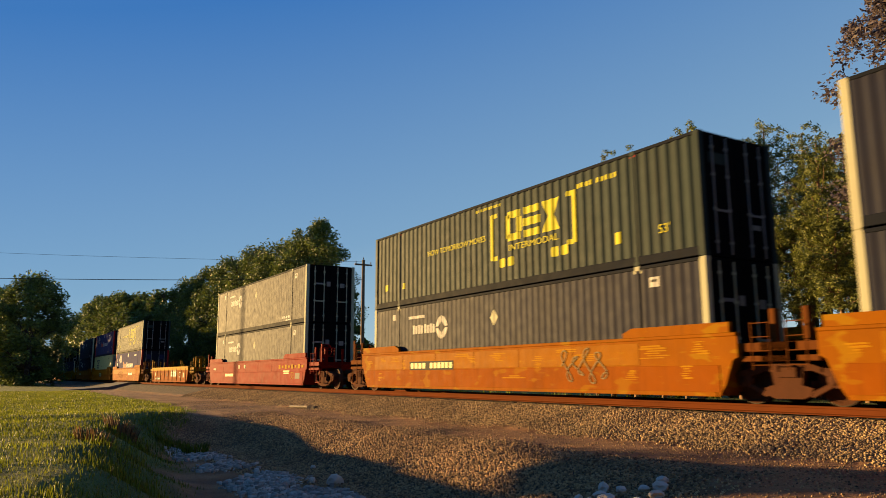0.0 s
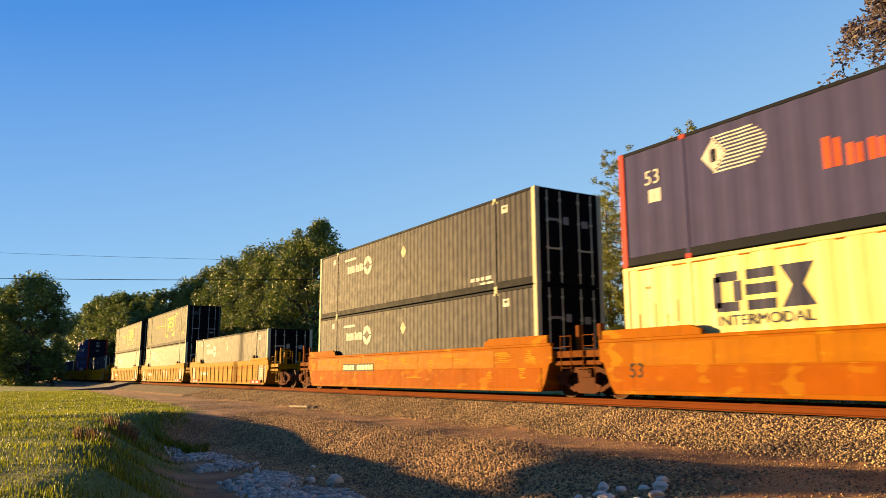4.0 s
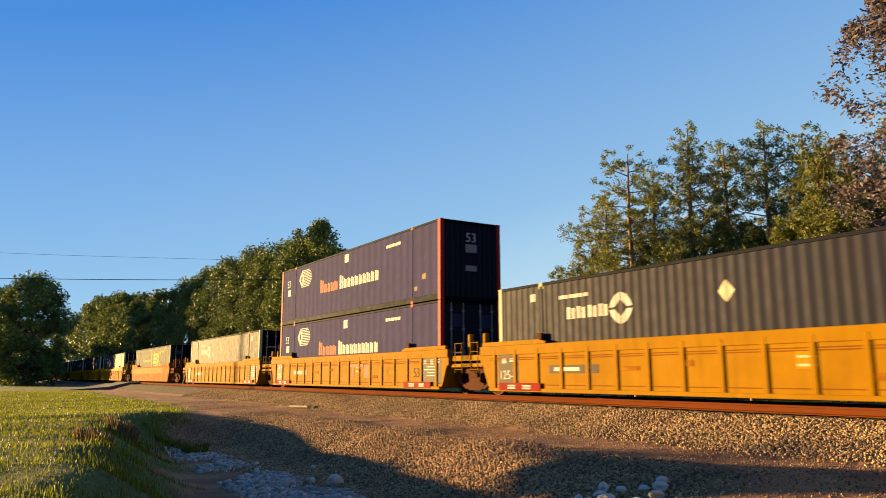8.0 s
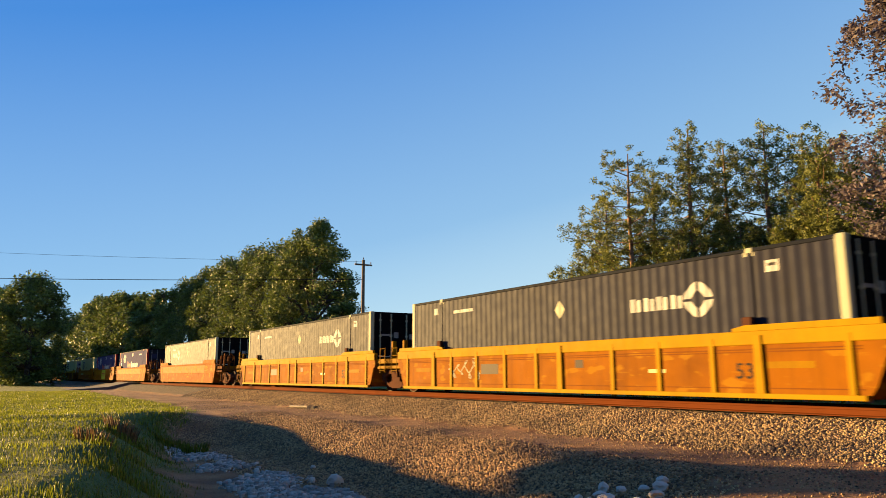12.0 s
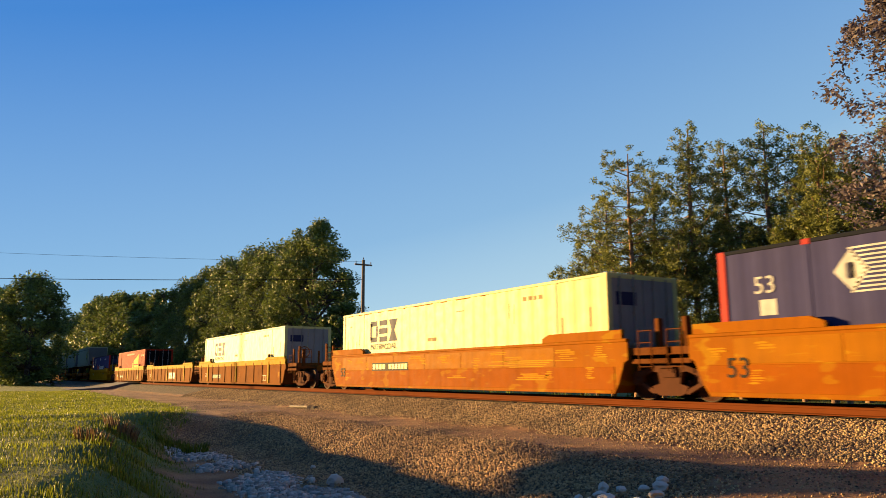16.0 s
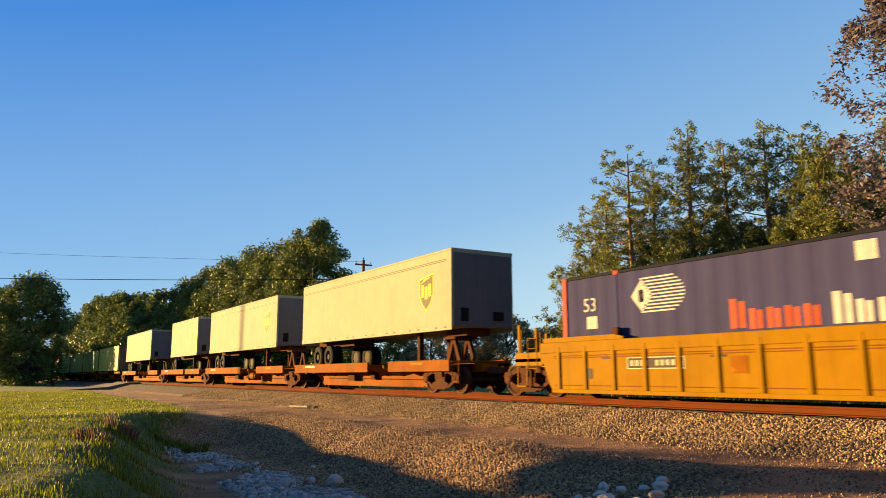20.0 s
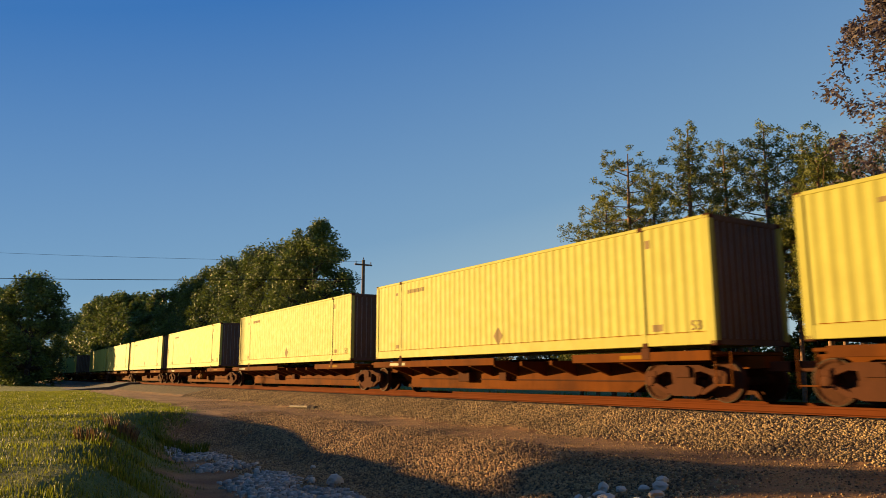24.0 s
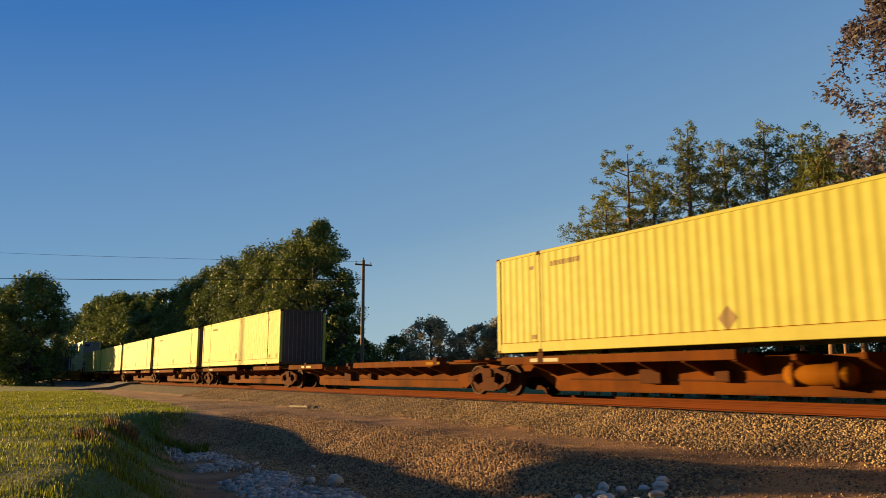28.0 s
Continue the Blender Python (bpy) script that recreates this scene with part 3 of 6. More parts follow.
def truck_pieces():
    bm = bmesh.new()
    for y in (-0.7475, 0.7475):
        s = 1 if y > 0 else -1
        lathe(bm, [(0.10, y + s * 0.10), (0.16, y + s * 0.085), (0.17, y + s * 0.05), (0.36, y + s * 0.035), (0.40, y + s * 0.065), (R_WHEEL - 0.004, y + s * 0.065),
                   (R_WHEEL, y - s * 0.04), (R_WHEEL + 0.026, y - s * 0.05), (R_WHEEL + 0.026, y - s * 0.075), (0.39, y - s * 0.08), (0.36, y - s * 0.02), (0.16, y - s * 0.03), (0.09, y - s * 0.1)], 20)
    rod(bm, (0, -1.02, 0), (0, 1.02, 0), 0.085, sides=10)
    for k in range(3):
        a = 2 * math.pi * k / 3
        for s in (-1, 1):
            rod(bm, (0.06 * math.cos(a), s * 1.01, 0.06 * math.sin(a)), (0.06 * math.cos(a), s * 1.035, 0.06 * math.sin(a)), 0.018, sides=6)
    PIECES["wheelset"] = mesh_of("wheelset", bm, IRON)
    bm = bmesh.new()
    for s in (-1, 1):
        lathe(bm, [(R_WHEEL - 0.006, s * 0.814), (R_WHEEL - 0.002, s * 0.817), (R_WHEEL - 0.022, s * 0.819)], 28, caps=False)
    PIECES["wheel_rim"] = mesh_of("wheel_rim", bm, TREAD)
    bm = bmesh.new()
    prism(bm, [(-1.16, 0.60), (-1.10, 0.68), (-0.70, 0.74), (-0.45, 0.82), (0.45, 0.82), (0.70, 0.74), (1.10, 0.68), (1.16, 0.60), (1.12, 0.40), (1.0, 0.34), (0.86, 0.40), (0.80, 0.58),
               (0.50, 0.68), (0.34, 0.66), (0.30, 0.40), (0.52, 0.34), (0.46, 0.20), (0.30, 0.13), (-0.30, 0.13), (-0.46, 0.20), (-0.52, 0.34), (-0.30, 0.40), (-0.34, 0.66), (-0.50, 0.68), (-0.80, 0.58), (-0.86, 0.40), (-1.0, 0.34), (-1.12, 0.40)], -0.07, 0.07)
    for e in (-1, 1):
        prism(bm, [(e * 0.86, 0.44), (e * 0.98, 0.40), (e * 0.50, 0.16), (e * 0.38, 0.22)], -0.06, 0.06)
        box(bm, e * 0.92 - 0.15, e * 0.92 + 0.15, -0.085, 0.085, 0.56, 0.70, 0.02)
    PIECES["side_frame"] = mesh_of("side_frame", bm, IRON)
    bm = bmesh.new()
    for x in (-0.21, -0.07, 0.07, 0.21):
        for z in range(5):
            rod(bm, (x, 0, 0.24 + z * 0.062), (x, 0, 0.275 + z * 0.062), 0.062, sides=10)
    PIECES["spring_nest"] = mesh_of("spring_nest", bm, IRON)
    bm = bmesh.new()
    prism(bm, [(-0.22, 0.55), (0.22, 0.55), (0.22, 0.74), (0.12, 0.80), (-0.12, 0.80), (-0.22, 0.74)], -1.13, 1.13)
    rod(bm, (0, 0, 0.78), (0, 0, 0.92), 0.2, sides=16)
    PIECES["truck"] = mesh_of("truck", bm, IRON)
    bm = bmesh.new()
    lathe(bm, [(0.05, -0.03), (0.11, -0.02), (0.12, 0.05), (0.12, 0.09)], 14)
    PIECES["bearing_cap"] = mesh_of("bearing_cap", bm, IRON, True)
    bm = bmesh.new()
    box(bm, -0.03, 0.03, -0.9, 0.9, 0.36, 0.48)
    PIECES["brake_beam"] = mesh_of("brake_beam", bm, IRON)


truck_pieces()
WHEELS = []             # wheelset, the car's place in the train, and its own place on the car


def add_truck(car, x, s):
    t = put("truck", PIECES["truck"], car, (x, 0, RAIL))
    for e in (-1, 1):
        w = put("wheelset", PIECES["wheelset"], t, (e * 0.92, 0, R_WHEEL))
        put("wheel_rim", PIECES["wheel_rim"], t, (e * 0.92, 0, R_WHEEL), "worn bright steel wheel rim")
        WHEELS.append((w, e * 0.92, s + x))
        put("side_frame", PIECES["side_frame"], t, (0, e * 1.0, 0))
        put("spring_nest", PIECES["spring_nest"], t, (0, e * 1.0, 0))
        for f in (-1, 1):
            put("bearing_cap", PIECES["bearing_cap"], t, pose(f * 0.92, e * 1.05, R_WHEEL + 0.03, 0, 0, 0 if e < 0 else 180))
    for f in (-1, 1):
        put("brake_beam", PIECES["brake_beam"], t, (f * (0.92 - R_WHEEL - 0.05), 0, 0))
    return t


def cached(key, build):
    if key not in PIECES:
        PIECES[key] = build()
    return PIECES[key]


# ---- well cars ----
LOWER_PAINT = {ORANGE.name: ORANGE_LOW}
UPPER_PAINT = {ORANGE.name: ORANGE_HIGH}


def well_car(label, s, half, ribbed, side, top, front, rear, marks=(), hi=1.50, guides=True):
    """One well. half: half the load's length; front and rear: 'joint', 'coupler' or 'shared' (its truck stands on the neighbour)."""
    car = new("well_car")
    tagged(car, label, "railway wagon", "well cars of the train")
    key = (half, ribbed, side.name, top.name)
    h = half
    lo = 0.21
    gear = SPINE if side in (ORANGE, BROWN) else AMBER if top is CHORD else top

    def build_side():
        bm = bmesh.new()
        prism(bm, [(-h - 0.25, lo), (h + 0.25, lo), (h + 0.42, 0.45), (h + 0.62, 0.95), (h + 0.75, 1.02), (h + 0.75, hi - 0.02), (-h - 0.75, hi - 0.02), (-h - 0.75, 1.02), (-h - 0.62, 0.95), (-h - 0.42, 0.45)], -0.03, 0.03)
        if not ribbed:
            box(bm, -h - 0.2, h + 0.2, -0.045, 0.045, lo, lo + 0.10, 0.01)
        return mesh_of("side_wall", bm, side)

    def build_chord():
        bm = bmesh.new()
        box(bm, -h - 0.75, h + 0.75, -0.06, 0.075, hi - (0.25 if ribbed else 0.05), hi + 0.03, 0.015)
        return mesh_of("top_chord", bm, top)

    def build_guide():
        bm = bmesh.new()
        rise = 0.12 if ribbed else 0.22
        prism(bm, [(-1.5, 0), (1.5, 0), (1.5, rise), (-1.2, rise), (-1.5, rise / 2)], -0.05, 0.05)
        return mesh_of("top_guide", bm, top)

    def build_rib():
        bm = bmesh.new()
        prism(bm, [(-0.055, 0.0), (0.055, 0.0), (0.055, hi - 0.4), (-0.055, hi - 0.4)], -0.038, 0.0)
        return mesh_of("rib", bm, top if side is AMBER_OLD else side)

    def build_post():
        bm = bmesh.new()
        prism(bm, [(-0.10, -0.06), (0.10, -0.06), (0.08, hi - 0.36), (-0.08, hi - 0.36)], -0.055, 0.0)
        return mesh_of("side_post", bm, top)

    def build_sill():
        bm = bmesh.new()
        box(bm, -h - 0.25, h + 0.25, -0.09, 0.05, lo - 0.01, lo + 0.09, 0.01)
        return mesh_of("bottom_sill", bm, top if side not in (BROWN, RUST) else side)

    # thin brown strips that put the side's shadow lines in as colour
    def build_strip():
        bm = bmesh.new()
        box(bm, -h - 0.2, h + 0.2, -0.006, 0.0, -0.011, 0.011)
        return mesh_of("shadow_strip", bm, BROWN)

    def build_red_end():
        bm = bmesh.new()
        box(bm, -0.95, 0.95, -0.008, 0.01, -0.11, 0.11)
        return mesh_of("red_end_panel", bm, RED_CAR)

    def build_white_bar():
        bm = bmesh.new()
        for z in (-0.04, 0.03):
            box(bm, -0.18, 0.18, -0.004, 0.0, z - 0.022, z + 0.022)
        return mesh_of("white_bar", bm, WHITE)

    def build_lower():
        bm = bmesh.new()
        box(bm, -h - 0.3, h + 0.3, -0.042, 0.0, lo + 0.09, 0.86, 0.008)
        return mesh_of("lower_panel", bm, LOWER_PAINT.get(side.name, side))

    def build_strake():
        bm = bmesh.new()
        box(bm, 0.0, 2.28, -0.036, 0.0, 0.885, 1.40, 0.006)
        return mesh_of("upper_strake", bm, UPPER_PAINT.get(side.name, side))

    def build_lock():
        bm = bmesh.new()
        box(bm, -0.11, 0.11, -0.05, 0.06, -0.10, 0.22, 0.015)
        box(bm, -0.17, 0.17, -0.06, 0.06, -0.10, 0.02, 0.01)
        return mesh_of("lock_block", bm, IRON)

    def build_floor():
        bm = bmesh.new()
        for x in np.arange(-h, h + 0.1, h / 4):
            box(bm, x - 0.25, x + 0.25, -1.38, 1.38, lo + 0.02, lo + 0.12)
        return mesh_of("well_floor", bm, side)

    def build_bulkhead():
        bm = bmesh.new()
        box(bm, -0.06, 0.06, -1.40, 1.40, lo + 0.1, 1.32)
        box(bm, 0.0, 1.9, -0.35, 0.35, 0.88, 1.18, 0.02)
        return mesh_of("bulkhead", bm, side)

    def build_shelf():
        bm = bmesh.new()
        box(bm, 0.5, 1.75, -1.38, 1.38, 1.02, 1.14, 0.015)
        for y in (-1.3, 1.3):
            box(bm, 0.5, 1.75, y - 0.08, y + 0.08, 0.92, 1.30, 0.015)
        return mesh_of("end_platform", bm, gear)

    for e in (-1, 1):
        flip = pose(0, e * 1.44, 0, 0, 0, 0 if e < 0 else 180)
        wall = put("side_wall", cached(("wall",) + key, build_side), car, flip)
        put("top_chord", cached(("chord",) + key, build_chord), car, flip)
        for f in ((-1, 1) if guides else ()):
            put("top_guide", cached(("guide",) + key, build_guide), car, pose(f * (h - 0.9), e * 1.45, hi + 0.03, 0, 0, 0 if f > 0 else 180))
        if ribbed:
            n = round(2 * h / (1.02 if side is AMBER else 1.5))
            for k in range(0, n + 1, 1 if e < 0 else 3):
                if side is not AMBER and guides and min(abs(-h + k * 2 * h / n - p) for p in (-6.25, 0.27, 6.25)) < 0.6:
                    continue
                put("rib", cached(("rib",) + key, build_rib), car, pose(-h + k * 2 * h / n, e * 1.47, lo + 0.09, 0, 0, 0 if e < 0 else 180))
            for x in ((-6.25, 0.27, 6.25) if side is not AMBER and guides else ()):
                put("side_post", cached(("post",) + key, build_post), car, pose(x, e * 1.47, lo + 0.09, 0, 0, 0 if e < 0 else 180))
            put("bottom_sill", cached(("sill",) + key, build_sill), car, flip)
            if e > 0:
                continue
            for z in (hi - 0.34, hi - 0.39, 0.40):
                put("shadow_strip", cached(("strip",) + key, build_strip), car, pose(0, e * 1.474, z, 0, 0, 0 if e < 0 else 180))
            if label is RIB:
                for f in (-1, 1):
                    put("red_end_panel", cached(("red_end",), build_red_end), car, pose(f * (h - 1.25), e * 1.535, lo + 0.13, 0, 0, 0 if e < 0 else 180), "red panel with white bars")
                    for dx in (-0.35, 0.35):
                        put("white_bar", cached(("white_bar",), build_white_bar), car, pose(f * (h - 1.25) + dx, e * 1.547, lo + 0.13, 0, 0, 0 if e < 0 else 180))
        else:
            put("lower_panel", cached(("lower",) + key, build_lower), car, flip)
            for x in np.arange(-h + 0.4, h - 2.6, 2.31):
                put("upper_strake", cached(("strake",) + key, build_strake), car, pose(float(x) if e < 0 else -float(x), e * 1.44, 0, 0, 0, 0 if e < 0 else 180))
    if ribbed and guides:
        for f in (-1, 1):
            put("lock_block", cached(("lock",), build_lock), car, pose(f * 6.0, -1.40, hi + 0.1))
    put("well_floor", cached(("floor",) + key, build_floor), car)
    for e, kind in ((1, front), (-1, rear)):
        turn = pose(e * (h + 0.28), 0, 0, 0, 0, 0 if e > 0 else 180)
        put("bulkhead", cached(("bulkhead",) + key, build_bulkhead), car, turn)
        put("end_platform", cached(("shelf",) + key, build_shelf), car, turn)
        end_fittings(car, e, h, kind, gear)
        if kind != "shared":
            add_truck(car, e * (h + (1.68 if kind == "joint" else 1.85)), s)
    for order, (kind, x, z, w, hh, ink) in enumerate(marks):
        out = (1.4715 if ribbed else 1.4835) + 0.0005 * order
        if kind == "text":
            put("lettering", lettering(w, hh, ink), car, (x, -out, z))
        else:
            bm = bmesh.new()
            if kind == "bar":
                box(bm, x - w / 2, x + w / 2, -out, -out + 0.004, z - hh / 2, z + hh / 2)
            elif kind == "patch":
                rnd = random.Random(int(x * 37 + z * 91))
                face = 1.4825 if z < 0.86 else 1.4765
                rows = max(2, round(hh / 0.05))
                for k in range(rows):
                    a, b = x - w / 2 * rnd.uniform(0.3, 1.1), x + w / 2 * rnd.uniform(0.3, 1.1)
                    zz, tall = z + hh * ((k + 0.5) / rows - 0.5), rnd.uniform(0.008, 0.024)
                    prism(bm, [(a, zz - tall * 0.3), (a + 0.06, zz - tall), (b - 0.05, zz - tall * 0.8), (b, zz), (b - 0.08, zz + tall), (a + 0.04, zz + tall * 0.7)], -face, -face + 0.002)
            elif kind == "scrawl":
                rnd = random.Random(int(x * 100) + 7)
                turns, lean = max(3, round(w / 0.42)), rnd.uniform(0.1, 0.2)
                tall = [hh / 2 * rnd.uniform(0.45, 1.0) for _ in range(turns + 1)]
                line = []
                for k in range(turns * 14 + 1):
                    u = k / 14
                    line.append((x - w / 2 + w * u / turns + lean * math.sin(4 * math.pi * u), z + tall[int(u)] * math.sin(2 * math.pi * u + 0.4 * math.sin(u))))
                for (ax, az), (bx, bz) in zip(line, line[1:]):
                    d = math.hypot(bx - ax, bz - az) + 1e-6
                    ox, oz = -(bz - az) / d * 0.016, (bx - ax) / d * 0.016
                    prism(bm, [(ax - ox, az - oz), (bx - ox, bz - oz), (bx + ox, bz + oz), (ax + ox, az + oz)], -out, -out + 0.002)
            part({"scrawl": "graffiti", "patch": "paint_patch"}.get(kind, "painted_mark"), bm, ink, car)
    return car


def end_post(up, material):
    """An upright of the end platform, with its foot."""
    bm = bmesh.new()
    box(bm, -0.05, 0.05, -0.04, 0.04, 1.08, up, 0.01)
    box(bm, -0.10, 0.10, -0.08, 0.08, 1.06, 1.14, 0.01)
    return mesh_of("end_post", bm, material)


def end_fittings(car, e, h, kind, top):
    """Ladders, handrails, brake wheel and coupler at a car's end."""
    x = h + 0.28

    def ladder():
        bm = bmesh.new()
        for dx in (0.0, 0.4):
            rod(bm, (dx, 0, 0.75), (dx, 0, 1.72), 0.014, sides=6)
        for z in np.arange(0.85, 1.72, 0.28):
            rod(bm, (0, 0, z), (0.4, 0, z), 0.011, sides=6)
        return mesh_of("ladder", bm, top)

    def rails():
        bm = bmesh.new()
        for y in (-1.25, -0.55):
            rod(bm, (1.6, y, 1.1), (1.6, y, 1.95), 0.022, sides=6)
        for z in (1.55, 1.95):
            rod(bm, (1.6, -1.25, z), (1.6, -0.55, z), 0.018, sides=6)
        return mesh_of("handrail", bm, top)

    def post():
        bm = bmesh.new()
        box(bm, 0.9, 1.05, -0.08, 0.08, 1.1, 2.0, 0.02)
        return mesh_of("stanchion", bm, top)

    def wheel():
        bm = bmesh.new()
        n = 20
        for k in range(n):
            a, b = 2 * math.pi * k / n, 2 * math.pi * (k + 1) / n
            rod(bm, (0, 0.27 * math.cos(a), 0.27 * math.sin(a)), (0, 0.27 * math.cos(b), 0.27 * math.sin(b)), 0.022, sides=6)
        for k in range(5):
            a = 2 * math.pi * k / 5
            rod(bm, (0.03, 0, 0), (0, 0.27 * math.cos(a), 0.27 * math.sin(a)), 0.016, sides=5)
        rod(bm, (-0.12, 0, 0), (0.05, 0, 0), 0.05, sides=8)
        return mesh_of("brake_wheel", bm, top)

    def coupler():
        bm = bmesh.new()
        box(bm, 1.5, 3.35, -0.12, 0.12, 0.72, 0.94, 0.02)
        box(bm, 3.2, 3.5, -0.2, 0.16, 0.68, 0.98, 0.04)
        rod(bm, (2.6, 0.4, 0.8), (3.4, 0.45, 0.5), 0.03, sides=6)
        return mesh_of("coupler", bm, IRON)

    def step():
        bm = bmesh.new()
        for dx in (0.0, 0.42):
            box(bm, dx - 0.015, dx + 0.015, -0.02, 0.02, 0.35, 1.05)
        box(bm, 0, 0.42, -0.06, 0.06, 0.34, 0.37)
        return mesh_of("step", bm, top)

    flip = 0 if e > 0 else 180
    if kind == "coupler":
        put("coupler", cached(("coupler",), coupler), car, pose(e * x, 0, 0, 0, 0, flip))
        for y in (0.0, 1.8):
            put("handrail", cached(("rails", top.name), rails), car, pose(e * x, y * e, 0, 0, 0, flip))
        for dx, y, up in ((0.95, -1.22, 2.0), (1.72, -1.22, 2.12), (1.72, -0.2, 1.9), (0.95, 1.22, 2.0), (1.72, 1.22, 2.12)):
            put("end_post", cached(("end_post", up, top.name), lambda: end_post(up, top)), car, pose(e * (x + dx), y, 0))
        for y in (-1.3, 1.3):
            put("step", cached(("step", top.name), step), car, pose(e * (x + 1.3), y, 0, 0, 0, flip))
        if e > 0:
            put("brake_wheel", cached(("wheel", top.name), wheel), car, pose(x + 1.15, -0.75, 1.85))
            put("stanchion", cached(("post", top.name), post), car, pose(x + 0.1, -0.75, 0))
    else:
        put("stanchion", cached(("post", top.name), post), car, pose(e * (x + 0.0), -0.9, 0, 0, 0, flip))
        put("stanchion", cached(("post", top.name), post), car, pose(e * (x + 0.0), 0.9, 0, 0, 0, flip))
    for y in (-1.38, 1.38):
        put("ladder", cached(("ladder", top.name), ladder), car, pose(e * (x + 0.75), y, 0, 0, 0, flip))


# ---- spine cars and trailers ----
def spine_car(label, s, half_front, half_rear, front, rear, deck=SPINE, load="box", tank=False, marks=()):
    """A low spine with side arms; runs from -half_rear to half_front."""
    car = new("spine_car")
    tagged(car, label, "railway wagon", "spine cars of the train")
    f, r = half_front, half_rear
    bm = bmesh.new()
    a, c = (3.1 if front == "coupler" else 1.55), (3.1 if rear == "coupler" else 1.55)
    prism(bm, [(-r + 0.2, 1.06), (f - 0.2, 1.06), (f - 0.2, 0.80), (f - a, 0.72), (f - a - 0.9, 0.22), (-r + c + 0.9, 0.22), (-r + c, 0.72), (-r + 0.2, 0.80)], -0.30, 0.30)
    for z in (0.24, 0.80):
        box(bm, -r + c + 1.0, f - a - 1.0, -0.335, 0.335, z, z + 0.03)
    part("centre_sill", bm, deck, car)
    arms = np.arange(-r + 2.4, f - 3.0, 1.34)

    def arm():
        b = bmesh.new()
        vs = [(-1.22, 1.06), (1.22, 1.06), (1.22, 0.94), (0.25, 0.62), (-0.25, 0.62), (-1.22, 0.94)]
        lo = [b.verts.new((-0.05, yy, z)) for yy, z in vs]
        hi = [b.verts.new((0.05, yy, z)) for yy, z in vs]
        b.faces.new(lo)
        b.faces.new(hi[::-1])
        for i in range(6):
            j = (i + 1) % 6
            b.faces.new((lo[i], lo[j], hi[j], hi[i]))
        return mesh_of("side_arm", b, deck)

    for x in arms:
        put("side_arm", cached(("arm", deck.name), arm), car, (float(x), 0, 0))
    spans = [(-r + 1.0, -r + 9.2), (f - 5.2, f - 0.8)] if load != "empty" else [(-r + 0.6, -r + 5.0), (f - 9.5, f - 3.0)]
    for x0, x1 in spans:
        for y in (-1, 1):
            b = bmesh.new()
            box(b, x0, x1, y * 0.62, y * 1.28, 1.06, 1.10)
            box(b, x0, x1, y * 1.22, y * 1.30, 0.80 if load == "trailer" else 0.97, 1.19, 0.01)
            part("side_deck", b, deck, car)
    for x in (-r + 1.2, f - 1.2):
        b = bmesh.new()
        box(b, x - 0.5, x + 0.5, -1.25, 1.25, 1.085, 1.16, 0.015)
        part("bolster_plate", b, deck, car)
    if load != "trailer":
        for e in (-1, 1):
            for x in (-6.05, 6.05):
                b = bmesh.new()
                box(b, x - 0.14, x + 0.14, e * 0.9, e * 1.31, 1.0, 1.285, 0.02)
                part("twist_lock", b, IRON, car)
    else:
        b = bmesh.new()
        for y in (-0.30, 0.30):
            prism(b, [(f - 2.5, 1.1), (f - 2.3, 1.1), (f - 1.95, 1.95), (f - 2.1, 1.95)], y - 0.06, y + 0.06)
            prism(b, [(f - 1.7, 1.1), (f - 1.5, 1.1), (f - 1.9, 1.95), (f - 2.05, 1.95)], y - 0.06, y + 0.06)
        box(b, f - 2.45, f - 1.65, -0.5, 0.5, 1.93, 2.02, 0.02)
        part("hitch", b, IRON, car)
    if tank:
        b = bmesh.new()
        lathe(b, [(0.05, -0.72), (0.17, -0.68), (0.22, -0.58), (0.22, 0.58), (0.17, 0.68), (0.05, 0.72)], 18)
        b.transform(pose(1.8, -0.80, 0.66, 0, 0, 90))
        tank_part = part("air_tank", b, AMBER_OLD, car, "amber painted air tank", smooth=True)
        b = bmesh.new()
        for x in (1.35, 2.25):
            box(b, x - 0.03, x + 0.03, -1.04, -0.56, 0.42, 0.90, 0.01)
        part("tank_strap", b, deck, tank_part)
    b = bmesh.new()
    box(b, -r * 0.35, -r * 0.35 + 0.7, -0.55, -0.25, 0.45, 0.80, 0.02)
    box(b, -r * 0.1, -r * 0.1 + 0.4, -0.5, -0.25, 0.50, 0.75, 0.02)
    rod(b, (-r + 3, -0.3, 0.55), (f - 3, -0.3, 0.50), 0.025, sides=6)
    part("brake_gear", b, IRON, car)
    for e, kind in ((1, front), (-1, rear)):
        end = f if e > 0 else r
        if kind == "coupler":
            add_truck(car, e * (end - 1.75), s)
            b = bmesh.new()
            box(b, e * (end - 0.3), e * (end + 0.55), -0.12, 0.12, 0.72, 0.94, 0.02)
            part("coupler", b, IRON, car)
            b = bmesh.new()
            for y in (-1.2, 1.2):
                rod(b, (e * (end - 0.35), y, 0.4), (e * (end - 0.35), y, 1.15), 0.018, sides=6)
                rod(b, (e * (end - 0.75), y, 0.4), (e * (end - 0.75), y, 1.15), 0.018, sides=6)
                rod(b, (e * (end - 0.75), y, 0.45), (e * (end - 0.35), y, 0.45), 0.018, sides=6)
            part("step", b, deck, car)
        elif kind == "joint":
            add_truck(car, e * end, s)
    for kind, x, z, w, hh, ink in marks:
        if kind == "text":
            put("lettering", lettering(w, hh, ink), car, (x, -1.306, z))
        else:
            b = bmesh.new()
            box(b, x - w / 2, x + w / 2, -1.306, -1.302, z - hh / 2, z + hh / 2)
            part("painted_mark", b, ink, car)
    return car


